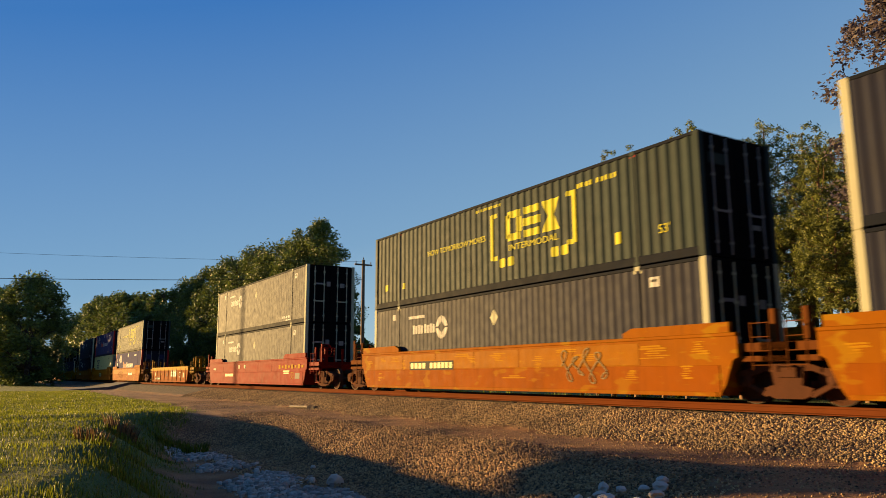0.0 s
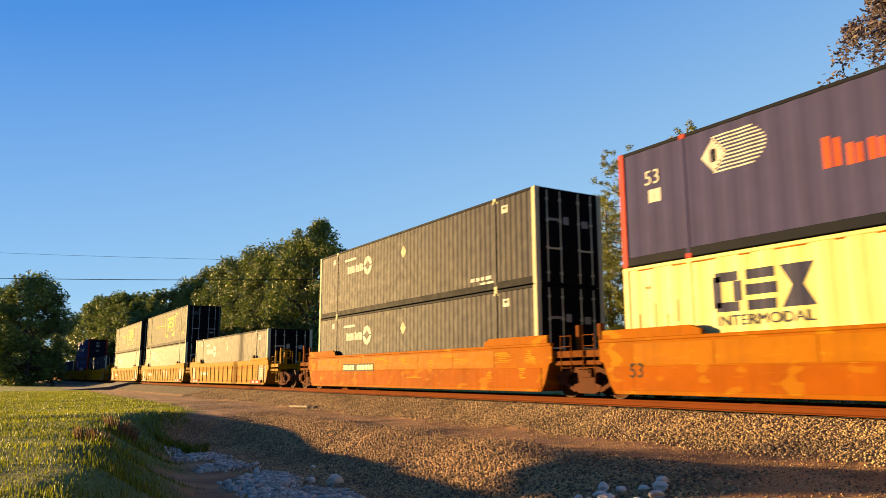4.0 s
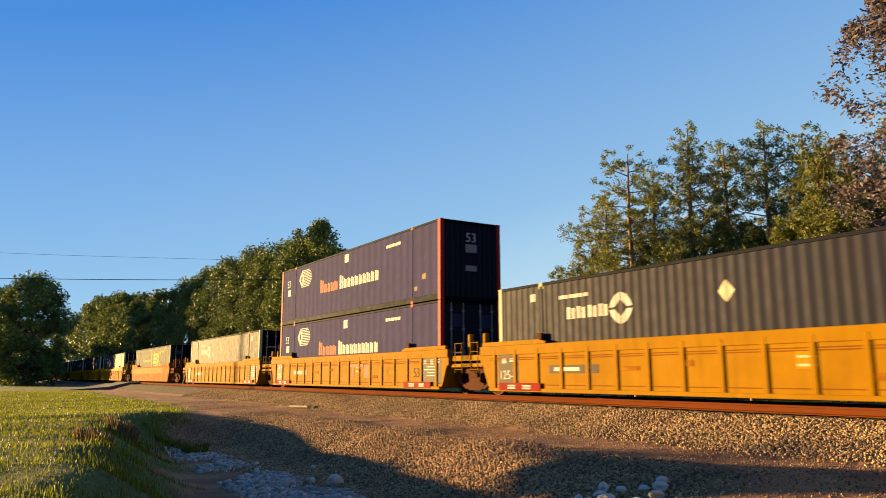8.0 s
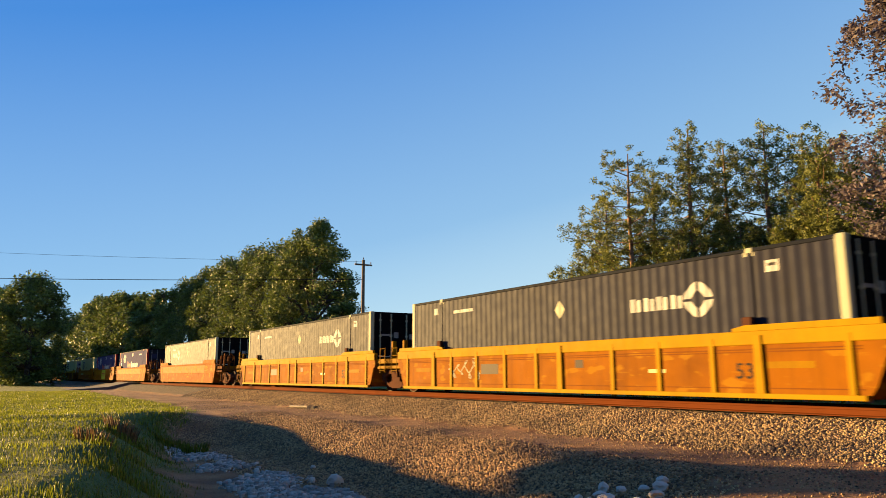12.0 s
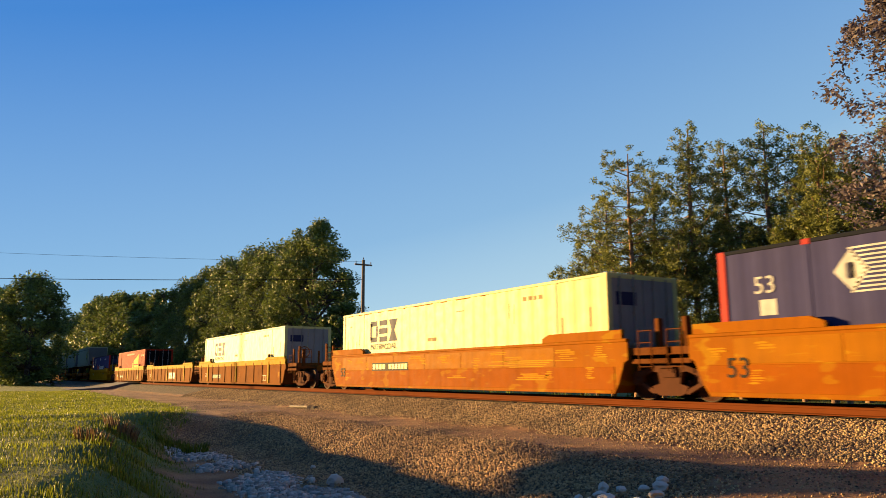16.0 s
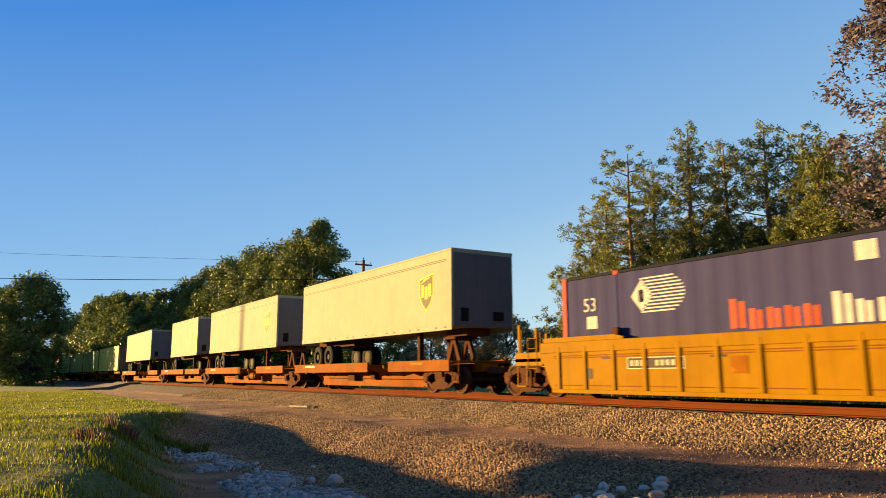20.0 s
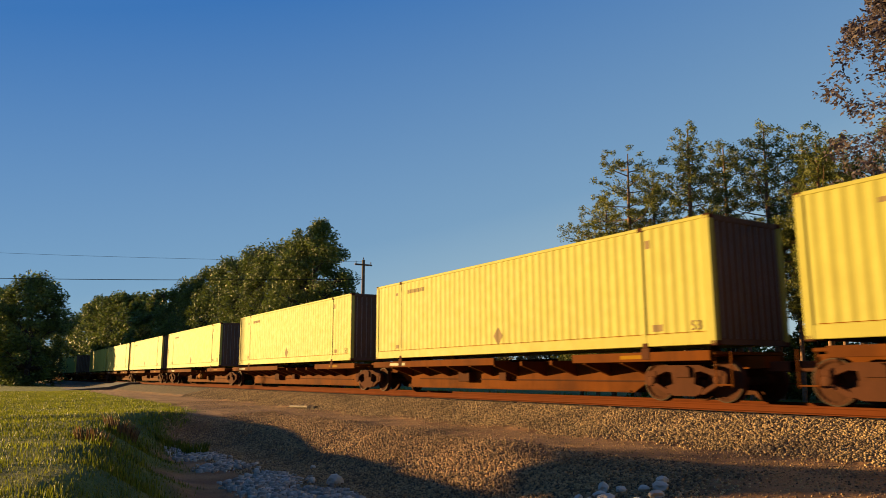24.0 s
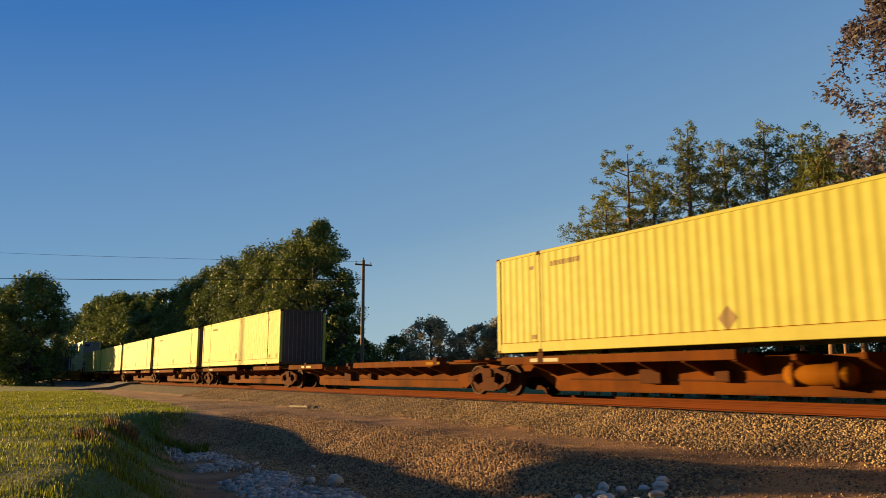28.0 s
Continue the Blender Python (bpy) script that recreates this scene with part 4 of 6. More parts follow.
def trailer(length, axle_x, pup=False):
    """A dry-van road trailer on its wheels; origin at the middle of its length, on the deck."""
    t = new("road_trailer")
    tagged(t, "cream grey box trailer with a brown and yellow shield badge", "trailer", "road trailers on the train")
    h = length / 2
    z0, z1 = 1.18, 3.98
    bm = bmesh.new()
    box(bm, -h, h, -SIDE, SIDE, z0 + 0.1, z1 - 0.06, 0.03)
    part("body", bm, VAN_SIDE, t)
    bm = bmesh.new()
    box(bm, -h, h, -SIDE - 0.006, SIDE + 0.006, z1 - 0.09, z1, 0.02)
    part("roof", bm, VAN_SIDE, t)
    for s in (-1, 1):
        bm = bmesh.new()
        box(bm, -h, h, s * (SIDE - 0.03), s * (SIDE + 0.012), z0, z0 + 0.2, 0.01)
        part("bottom_rail", bm, VAN_SIDE, t)
        bm = bmesh.new()
        for z in (z1 - 0.42, z1 - 0.36):
            box(bm, -h + 0.2, h - 0.35, s * (SIDE - 0.02), s * (SIDE + 0.006), z - 0.012, z + 0.012)
        part("side_seam", bm, SHIELD, t)
        n = int(length / 0.62)
        for k in range(n):
            bm = bmesh.new()
            x = -h + 0.4 + k * (length - 0.8) / (n - 1)
            box(bm, x - 0.09, x + 0.09, s * (SIDE + 0.012), s * (SIDE + 0.017), z0 + 0.08, z0 + 0.125)
            part("reflector", bm, RED_INK if k % 3 != 1 else CREAM, t)
        bx = h - (1.7 if not pup else 2.0)
        bm = bmesh.new()
        w, c = 0.44, 2.63
        out = [(bx - w, c + 0.42), (bx + w, c + 0.55), (bx + w, c - 0.12), (bx + w * 0.6, c - 0.42), (bx, c - 0.66), (bx - w * 0.6, c - 0.42), (bx - w, c - 0.12)]
        prism(bm, [(bx + (x - bx) * 1.14, c + (z - c) * 1.12) for x, z in out], s * (SIDE + 0.001), s * (SIDE + 0.004))
        part("badge_border", bm, SUNNY, t)
        bm = bmesh.new()
        prism(bm, out, s * (SIDE + 0.002), s * (SIDE + 0.008))
        badge = part("shield_badge", bm, SHIELD, t)
        bm = bmesh.new()
        prism(bm, [(bx - w * 0.9, c + 0.28), (bx + w * 0.9, c + 0.50), (bx - w * 0.2, c + 0.46)], s * (SIDE + 0.006), s * (SIDE + 0.012))
        for dx, dz in ((-0.24, 0.02), (0.02, -0.06), (0.26, 0.02)):
            prism(bm, oblong(bx + dx, c + dz, 0.19, 0.46), s * (SIDE + 0.006), s * (SIDE + 0.012))
        part("badge_bar", bm, SUNNY, badge)
        if pup:
            bm = bmesh.new()
            box(bm, h - 0.75, h - 0.04, s * (SIDE + 0.001), s * (SIDE + 0.005), z0 + 0.22, z1 - 0.1)
            part("yellow_band", bm, SUNNY, t)
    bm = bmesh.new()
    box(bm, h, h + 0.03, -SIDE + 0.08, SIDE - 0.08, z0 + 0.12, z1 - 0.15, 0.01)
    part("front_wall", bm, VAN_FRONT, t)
    bm = bmesh.new()
    box(bm, h + 0.03, h + 0.06, -0.95, -0.65, z0 + 0.3, z0 + 0.75)
    part("hose_box", bm, RUBBER, t)
    bm = bmesh.new()
    box(bm, h + 0.03, h + 0.10, 0.4, 0.8, z0 + 0.35, z0 + 0.65)
    part("document_box", bm, RUBBER, t)
    for y in (-0.65, 0.65):
        bm = bmesh.new()
        box(bm, h - 3.3, h - 3.1, y - 0.09, y + 0.09, 0.15, z0 + 0.1, 0.02)
        box(bm, h - 3.4, h - 3.0, y - 0.14, y + 0.14, 0.10, 0.16)
        part("landing_leg", bm, IRON, t)
    bm = bmesh.new()
    box(bm, -h + 0.3, -h + 4.3, -0.5, 0.5, z0 - 0.2, z0 + 0.12)
    part("subframe", bm, IRON, t)
    bm = bmesh.new()
    box(bm, h - 1.6, h - 0.3, -0.5, 0.5, z0 - 0.16, z0 + 0.12)
    part("kingpin_plate", bm, IRON, t)
    bm = bmesh.new()
    lathe(bm, [(0.28, -0.12), (0.42, -0.13), (0.50, -0.09), (0.51, 0.09), (0.42, 0.13), (0.28, 0.12), (0.28, -0.12)], 22, caps=False)
    tyre = mesh_of("tyre", bm, RUBBER)
    bm = bmesh.new()
    lathe(bm, [(0.05, -0.10), (0.12, -0.10), (0.16, -0.02), (0.25, 0.0), (0.29, -0.11), (0.29, 0.1), (0.1, 0.1)], 18)
    hub = mesh_of("rim", bm, DARK_END)
    for x in ((-h + axle_x,) if pup else (-h + axle_x - 0.62, -h + axle_x + 0.62)):
        for y in (-1.12, -0.82, 0.82, 1.12):
            w = put("wheel", tyre, t, pose(x, y, 0.51, 0, 0, 0 if y < 0 else 180))
            put("rim", hub, w)
    return t


# ---- the train ----
BOXES = {"umax": umax(), "umax_r": umax(2.7), "teal": csx_teal(), "teal_plain": csx_teal(False), "pacer": pacer(), "pacer_end": pacer(False), "lemon": csx_yellow(), "gold": gold_box(), "red": red_box()}
USED = set()
MOVING = []             # a thing and its place at the start
GROUPS = {"umax": "grey containers", "umax_r": "grey containers", "teal": "teal containers", "teal_plain": "teal containers", "pacer": "blue containers", "pacer_end": "blue containers", "lemon": "pale yellow containers", "gold": "golden containers", "red": "red container"}


def load_box(kind, s, z):
    m = pose(s, 0, z)
    if kind in USED:
        ob = copy_thing(BOXES[kind], m)
    else:
        ob = BOXES[kind]
        ob.matrix_basis = m
        USED.add(kind)
        tagged(ob, group=GROUPS[kind])
    MOVING.append((ob, s, m))
    return ob


SMOOTH = "weathered orange smooth-sided well car with scrawled paint patches"
RIB = "amber yellow ribbed well car with dark stencil panels"
GOLDEN = "amber yellow ribbed well car with one dark number panel"
OLD = "faded amber ribbed well car with worn paint"
BRN = "rusty brown ribbed well car with a yellow top chord"


def stencil(x0):
    """White stencil lines on a dark panel."""
    return [("bar", x0, 0.82, 1.35, 0.86, SHIELD)] + [("bar", x0 + 0.1 * math.sin(k * 2.1), 0.66 + k * 0.1, 0.55 + 0.25 * ((k * 7) % 3) / 2, 0.035, WHITE) for k in range(4)] + \
        [("bar", x0 - 0.4, 1.12, 0.2, 0.12, WHITE), ("bar", x0 + 0.05, 1.12, 0.2, 0.16, WHITE), ("bar", x0 + 0.45, 1.14, 0.24, 0.12, WHITE)]


RIB_MARKS = stencil(7.72) + [("text", 6.72, 0.74, "53", 0.34, BLACK_INK), ("bar", -7.4, 0.86, 0.95, 0.84, SHIELD), ("text", -7.4, 0.66, "125-T", 0.26, WHITE), ("bar", -7.6, 1.08, 0.2, 0.14, WHITE), ("bar", -7.2, 1.10, 0.26, 0.10, WHITE),
                                        ("bar", -4.6, 0.82, 1.9, 0.22, SHIELD), ("bar", -4.85, 0.82, 1.0, 0.10, WHITE), ("bar", 1.9, 0.95, 0.46, 0.36, CHORD), ("bar", 1.9, 0.84, 0.42, 0.05, CREAM), ("bar", 1.9, 1.0, 0.40, 0.04, CREAM), ("bar", -2.6, 0.82, 0.6, 0.10, AMBER_OLD), ("bar", -0.9, 0.92, 0.34, 0.14, AMBER_OLD), ("bar", 3.3, 0.62, 0.7, 0.12, AMBER_OLD), ("bar", 4.9, 0.78, 0.5, 0.08, CHORD)]
TTX_RED = [("bar", 1.75, 1.06, 1.25, 0.12, RED_INK), ("bar", 1.42, 0.80, 0.16, 0.42, RED_INK), ("bar", 2.05, 0.80, 0.16, 0.42, RED_INK), ("bar", 2.72, 0.84, 0.46, 0.52, RED_INK)]
OLD_MARKS = [("text", 5.9, 0.72, "53", 0.32, BLACK_INK), ("bar", -3.0, 0.85, 0.9, 0.3, SHIELD), ("bar", 6.9, 0.85, 1.0, 0.13, AMBER), ("bar", -7.0, 0.85, 1.0, 0.13, AMBER),
             ("bar", 1.0, 0.95, 0.3, 0.2, SHIELD), ("bar", 3.6, 0.75, 0.5, 0.08, LEMON)]


def number_panel(x, z, w=2.9):
    """A dark panel with a row of pale bars."""
    return [("bar", x, z, w, 0.30, BLACK_INK)] + [("bar", x - w * 0.44 + w * 0.095 * k, z, w * 0.068, 0.19, LEMON) for k in range(4)] + [("bar", x + w * 0.02 + w * 0.085 * k, z, w * 0.062, 0.19, LEMON) for k in range(6)]


NUMBER = number_panel(-3.4, 1.0)
PATCHES = [("patch", x, z, w, hh, SCUFF) for x, z, w, hh in ((-8.1, 1.12, 0.5, 0.22), (-7.2, 0.62, 0.5, 0.3), (-7.0, 1.24, 0.7, 0.16), (-5.9, 1.26, 0.8, 0.22), (-5.3, 1.05, 0.4, 0.34), (-1.6, 1.3, 1.2, 0.12), (-0.9, 1.16, 0.5, 0.2), (0.5, 1.2, 0.8, 0.26),
                                                                     (1.3, 0.62, 1.1, 0.1), (2.4, 1.02, 0.5, 0.36), (3.6, 1.3, 1.3, 0.1), (4.3, 1.1, 0.9, 0.2), (5.9, 0.66, 0.5, 0.24), (6.6, 1.18, 0.9, 0.32), (7.5, 0.72, 0.45, 0.3), (7.9, 1.24, 0.5, 0.3))]
WORD = [("bar", 0.0, 0.86, 2.3, 0.52, SHIELD), ("bar", -0.72, 0.98, 0.6, 0.13, LEMON), ("bar", -0.72, 0.80, 0.16, 0.30, LEMON), ("bar", 0.0, 0.98, 0.6, 0.13, LEMON), ("bar", 0.0, 0.80, 0.16, 0.30, LEMON), ("bar", 0.72, 0.86, 0.5, 0.40, LEMON)]
YELLOW_PANEL = [("bar", 0.2, 0.86, 3.2, 1.2, SUNNY), ("bar", -0.55, 1.02, 0.62, 0.14, RED_INK), ("bar", -0.55, 0.80, 0.17, 0.36, RED_INK), ("bar", 0.2, 1.02, 0.62, 0.14, RED_INK), ("bar", 0.2, 0.80, 0.17, 0.36, RED_INK), ("bar", 0.98, 0.86, 0.5, 0.46, RED_INK)]
BROWN_MARKS = [("text", -6.7, 0.71, "125-T", 0.26, CREAM), ("bar", -4.1, 0.64, 2.1, 0.26, BLACK_INK)] + [("bar", -5.0 + 0.21 * k, 0.64, 0.14, 0.17, CREAM) for k in range(9)] + \
    [("text", 0.95, 0.66, "53", 0.28, AMBER_OLD), ("bar", 5.45, 0.55, 0.8, 0.32, CREAM), ("bar", 5.3, 0.55, 0.3, 0.24, BROWN), ("bar", 5.65, 0.55, 0.28, 0.24, BROWN), ("bar", 7.9, 0.72, 0.36, 0.3, AMBER_OLD)]
RED_MARKS = [("text", 6.95, 0.66, "53", 0.34, AMBER), ("bar", 7.65, 0.66, 0.6, 0.28, SHIELD)] + [("bar", 5.1 + 0.46 * k, 1.12, 0.26, 0.12 if k % 2 else 0.2, CHORD) for k in range(8)] + \
    [("bar", 6.1, 0.80, 0.7, 0.05, LEMON), ("bar", 6.1, 0.90, 0.9, 0.05, LEMON)] + [("bar", -4.85 + 0.22 * k, 0.72, 0.15, 0.16, LEMON) for k in range(8)] + [("bar", -2.0, 1.2, 0.3, 0.2, CREAM), ("bar", -0.9, 1.2, 0.3, 0.2, CREAM), ("bar", -7.4, 1.1, 0.6, 0.12, CREAM)]

# front of each load, its boxes from below, ribbed, side and top paint, ends, marks, label
WELLS = [
    (8.92, ("umax", "umax"), False, ORANGE, ORANGE, "coupler", "joint", PATCHES, SMOOTH),
    (-10.47, ("umax", "teal"), False, ORANGE, ORANGE, "shared", "coupler", NUMBER + PATCHES + [("scrawl", 4.25, 0.9, 1.7, 1.0, TAN_INK)], SMOOTH),
    (-34.18, ("umax", "umax"), False, RED_CAR, RED_CAR, "coupler", "coupler", RED_MARKS, "bright red smooth-sided well car with yellow stencilled marks"),
    (-77.82, ("pacer", "teal"), False, ORANGE, ORANGE, "coupler", "joint", number_panel(3.3, 0.9, 2.4) + [("scrawl", -2.8, 0.82, 3.0, 0.85, AMBER_OLD)] + PATCHES, SMOOTH),
    (-97.18, ("lemon", "pacer"), False, ORANGE, ORANGE, "shared", "joint", WORD + [("text", -7.6, 0.75, "53", 0.34, BLACK_INK)], SMOOTH),
    (-116.67, ("umax", "umax"), False, ORANGE, ORANGE, "shared", "coupler", NUMBER + PATCHES, SMOOTH),
    (-140.09, ("umax",), True, AMBER, AMBER, "coupler", "joint", RIB_MARKS, RIB),
    (-159.60, ("umax", "teal"), True, AMBER, AMBER, "shared", "joint", RIB_MARKS + TTX_RED + [("bar", -1.5, 1.0, 0.4, 0.1, SHIELD)], RIB),
    (-179.24, ("umax", "teal"), True, AMBER, AMBER, "shared", "coupler", RIB_MARKS, RIB),
    (-202.77, ("umax",), True, AMBER, AMBER, "coupler", "joint", RIB_MARKS, RIB),
    (-222.30, ("pacer", "pacer_end"), True, AMBER, AMBER, "shared", "joint", RIB_MARKS + TTX_RED, RIB),
    (-241.89, ("umax",), True, AMBER, AMBER, "shared", "coupler", RIB_MARKS, RIB),
    (-265.31, ("teal_plain",), False, ORANGE, ORANGE, "coupler", "coupler", PATCHES, SMOOTH),
    (-288.96, ("umax",), True, AMBER_OLD, CHORD, "coupler", "joint", OLD_MARKS, OLD),
    (-308.50, ("umax_r",), True, AMBER_OLD, CHORD, "shared", "joint", OLD_MARKS + [("scrawl", -4.4, 0.85, 1.8, 0.7, CREAM)], OLD),
    (-328.08, ("umax_r",), True, AMBER_OLD, CHORD, "shared", "coupler", OLD_MARKS, OLD),
    (-351.56, ("umax",), False, ORANGE, ORANGE, "coupler", "coupler", PATCHES, SMOOTH),
    (-376.01, ("pacer",), False, ORANGE, ORANGE, "coupler", "joint", PATCHES + [("text", -7.5, 0.80, "53", 0.42, BLACK_INK), ("patch", -3.3, 1.2, 0.9, 0.3, SCUFF), ("patch", -4.0, 0.9, 0.4, 0.2, SCUFF)], SMOOTH),
    (-395.51, ("pacer",), False, ORANGE, ORANGE, "shared", "joint", YELLOW_PANEL + PATCHES[:3] + [("text", -7.6, 0.78, "53", 0.42, BLACK_INK)], SMOOTH),
    (-414.99, ("lemon",), False, ORANGE, ORANGE, "shared", "coupler", NUMBER + PATCHES + [("text", -7.6, 0.78, "53", 0.36, BLACK_INK), ("patch", 4.6, 0.98, 3.0, 0.22, CHORD), ("patch", 5.2, 0.62, 1.6, 0.2, SCUFF)], SMOOTH),
    (-438.53, ("lemon",), True, BROWN, CHORD, "coupler", "joint", BROWN_MARKS, BRN),
    (-458.05, (), True, BROWN, CHORD, "shared", "joint", [(k, x + 1.9, z - 0.16, w, hh, ink) for k, x, z, w, hh, ink in WORD] + [("text", -6.9, 0.72, "125-T", 0.26, CREAM), ("text", 5.8, 0.8, "53", 0.3, AMBER_OLD)], "empty rusty brown ribbed well car with a yellow top chord"),
    (-477.41, ("red",), True, BROWN, CHORD, "shared", "coupler", BROWN_MARKS, BRN),
    (-500.95, ("pacer",), True, AMBER, AMBER, "coupler", "coupler", [("bar", -4.75, 0.94, 1.72, 0.28, CREAM), ("bar", -4.75, 0.94, 1.66, 0.23, SHIELD)] + [("bar", -5.45 + 0.155 * k, 0.94, 0.09, 0.13, CREAM) for k in (0, 1, 2, 3, 5, 6, 7, 8, 9)] + [("bar", -6.3, 1.08, 0.3, 0.05, SHIELD), ("bar", -3.0, 1.06, 0.4, 0.05, SHIELD), ("bar", -6.9, 0.7, 0.2, 0.26, SHIELD), ("bar", 1.0, 1.06, 0.5, 0.05, SHIELD), ("bar", -2.5, 0.87, 0.4, 0.36, AMBER_OLD)] + [("bar", 4.35 + 0.28 * k, 1.0, 0.2, 0.18, SHIELD) for k in range(6)] + [("bar", 6.9, 0.8, 0.5, 0.3, AMBER_OLD)], GOLDEN),
]
for front, boxes, ribbed, side, top, fe, re, marks, label in WELLS:
    s = front - LONG / 2
    car = well_car(label, s, LONG / 2, ribbed, side, top, fe, re, marks)
    MOVING.append((car, s, None))
    for level, kind in enumerate(boxes):
        load_box(kind, s, 0.355 + level * 2.896)
# the short empty well
s = -64.05
short = well_car("empty short rusty brown ribbed well car with a yellow top chord", s, 6.1, True, RUST, CHORD, "coupler", "coupler",
                 [(k, x + 2.0, z, w, hh, ink) for k, x, z, w, hh, ink in WORD]
                 + [("text", -0.6, 0.72, "40", 0.4, BLACK_INK), ("bar", -4.2, 0.45, 2.1, 0.2, BLACK_INK), ("bar", -4.8, 0.45, 0.7, 0.12, CREAM), ("bar", -3.7, 0.45, 0.9, 0.12, CREAM), ("bar", -5.3, 0.85, 0.3, 0.3, CREAM),
                    ("bar", 4.2, 0.78, 0.62, 0.42, CREAM), ("bar", 4.2, 0.78, 0.5, 0.30, BROWN), ("bar", 5.4, 0.74, 0.36, 0.36, CREAM), ("bar", -2.6, 0.86, 0.7, 0.16, AMBER_OLD), ("bar", 3.3, 0.9, 0.45, 0.25, AMBER_OLD)],
                 hi=1.37, guides=False)
MOVING.append((short, s, None))

# spine cars: front of the load, load, ends
SPINES = [(-522.69, "van", "coupler", "joint"), (-540.17, "van", "shared", "joint"), (-557.48, "pup", "shared", "joint"), (-575.01, "van", "shared", "joint"), (-594.39, "gold", "shared", "coupler"),
          (-612.54, "gold", "coupler", "joint"), (-631.08, "gold", "shared", "joint"), (-651.70, "gold", "shared", "coupler"),
          (-670.33, "gold", "coupler", "joint"), (-687.49, "gold", "shared", "joint"), (-704.69, "gold", "shared", "joint"), (-722.50, "none", "shared", "joint"), (-740.38, "gold", "shared", "coupler"),
          (-758.10, "gold", "coupler", "joint"), (-775.60, "gold", "shared", "joint"), (-793.00, "gold", "shared", "joint"), (-810.50, "gold", "shared", "coupler")]
LABEL_SPINE = "rusty orange spine car with open side arms"
VAN, PUP = trailer(13.70, 2.5), trailer(8.75, 1.5, True)
first = {"van": VAN, "pup": PUP}
for k, (front, kind, fe, re) in enumerate(SPINES):
    length = {"van": 13.70, "pup": 8.75}.get(kind, LONG)
    nxt = SPINES[k + 1][0] if k + 1 < len(SPINES) else front - 17.5
    ahead = (SPINES[k - 1][0] - {"van": 13.70, "pup": 8.75}.get(SPINES[k - 1][1], LONG)) if k else -517.1
    s = front - length / 2
    f = (ahead - front) / 2 + length / 2 if fe == "shared" else (length / 2 + 0.6)
    r = (front - length - nxt) / 2 + length / 2 if re == "joint" else (length / 2 + 0.6)
    marks = [("bar", -r + 3.0, 1.08, 1.2, 0.10, CREAM), ("bar", f - 3.0, 1.08, 0.9, 0.09, AMBER)]
    if k == 8:
        marks = [("text", -r + 4.6, 1.08, "ALL PURPOSE SPINE CAR", 0.11, CREAM), ("bar", f - 3.0, 1.08, 0.9, 0.09, AMBER)]
    car = spine_car(("empty " if kind == "none" else "") + LABEL_SPINE, s, f, r, fe, re, SPINE_BRIGHT if kind in first else SPINE, {"van": "trailer", "pup": "trailer", "none": "empty"}.get(kind, "box"), k % 3 == 1, marks)
    MOVING.append((car, s, None))
    if kind in first:
        if kind == "van" and first.get("van_used"):
            ob = copy_thing(VAN, pose(s, 0, 1.00))
        else:
            ob = first[kind]
            ob.matrix_basis = pose(s, 0, 1.00)
            first[kind + "_used"] = True
        MOVING.append((ob, s, pose(s, 0, 1.00)))
    elif kind == "gold":
        load_box("gold", s, 1.285)
# two stacked wells bring up the rear
for front, boxes in ((-832.0, ("lemon", "lemon")), (-851.5, ("umax", "umax"))):
    s = front - LONG / 2
    car = well_car(SMOOTH, s, LONG / 2, False, ORANGE, ORANGE, "coupler", "coupler", PATCHES)
    MOVING.append((car, s, None))
    for level, kind in enumerate(boxes):
        load_box(kind, s, 0.355 + level * 2.896)


# ---- ground ----
def step(a, b, v):
    t = np.clip((v - a) / (b - a), 0, 1)
    return t * t * (3 - 2 * t)


def waves(x, y, scale, seed):
    """Cheap smooth noise from a few crossed waves."""
    rnd = np.random.RandomState(seed)
    out = np.zeros(np.shape(x))
    for k in range(7):
        a, ph, f = rnd.uniform(0, 6.28), rnd.uniform(0, 6.28), scale * rnd.uniform(0.6, 2.2)
        out += np.sin((x * np.cos(a) + y * np.sin(a)) * f + ph)
    return out / 7


def crest(x):
    """Where the grassy bank breaks down to the ditch, along the track."""
    return np.interp(x, [-200, -34, -29, -25.5, -22, -18, -10.6, -7.6, 0, 6, 60], [-4.4, -7.4, -8.2, -9.3, -11.3, -12.3, -13.3, -13.7, -14.6, -15.9, -15.9]) + 0.12 * np.sin(x * 1.7)


def ditch(x):
    """How deep the ditch is along the track, 0 to 1."""
    return step(-28, -21, x) * (1 - 0.6 * step(-9.5, -4.5, x))


def ground_height(x, y):
    prof_y = [-60, -3.7, -1.75, 1.75, 3.9, 9, 60]
    base = np.interp(y, prof_y, [-0.64, -0.62, -0.15, -0.15, -0.65, -0.8, -0.8])
    # the bank, then its side, the floor of the ditch and the gravel slope up to the dirt track
    c = crest(x)
    bank = (0.22 - 0.11 * np.exp(-((x + 30.0) / 3.4) ** 2)) * (1 - step(-0.6, 0.9, y - c)) * step(-33, -24, x)
    floor_ = -0.74 * step(-0.2, 1.9, y - c) * (1 - step(-8.7, -6.0, y))
    # a shallow swale that runs across the grass into the ditch
    swale = -0.10 * np.exp(-((x + 22.6 + 0.12 * (y + 13)) / 1.1) ** 2) * (1 - step(-11.5, -9.5, y)) * (0.35 + 0.65 * step(-15.5, -12.0, y)) * step(-40, -20, y)
    loose = np.where(np.abs(y) < 1.7, 0.0, np.where(y < c - 0.2, 0.25, 1.0))
    return base + bank + swale + floor_ * ditch(x) + loose * (0.03 * waves(x, y, 1.6, 3) + 0.015 * waves(x, y, 5.0, 4))


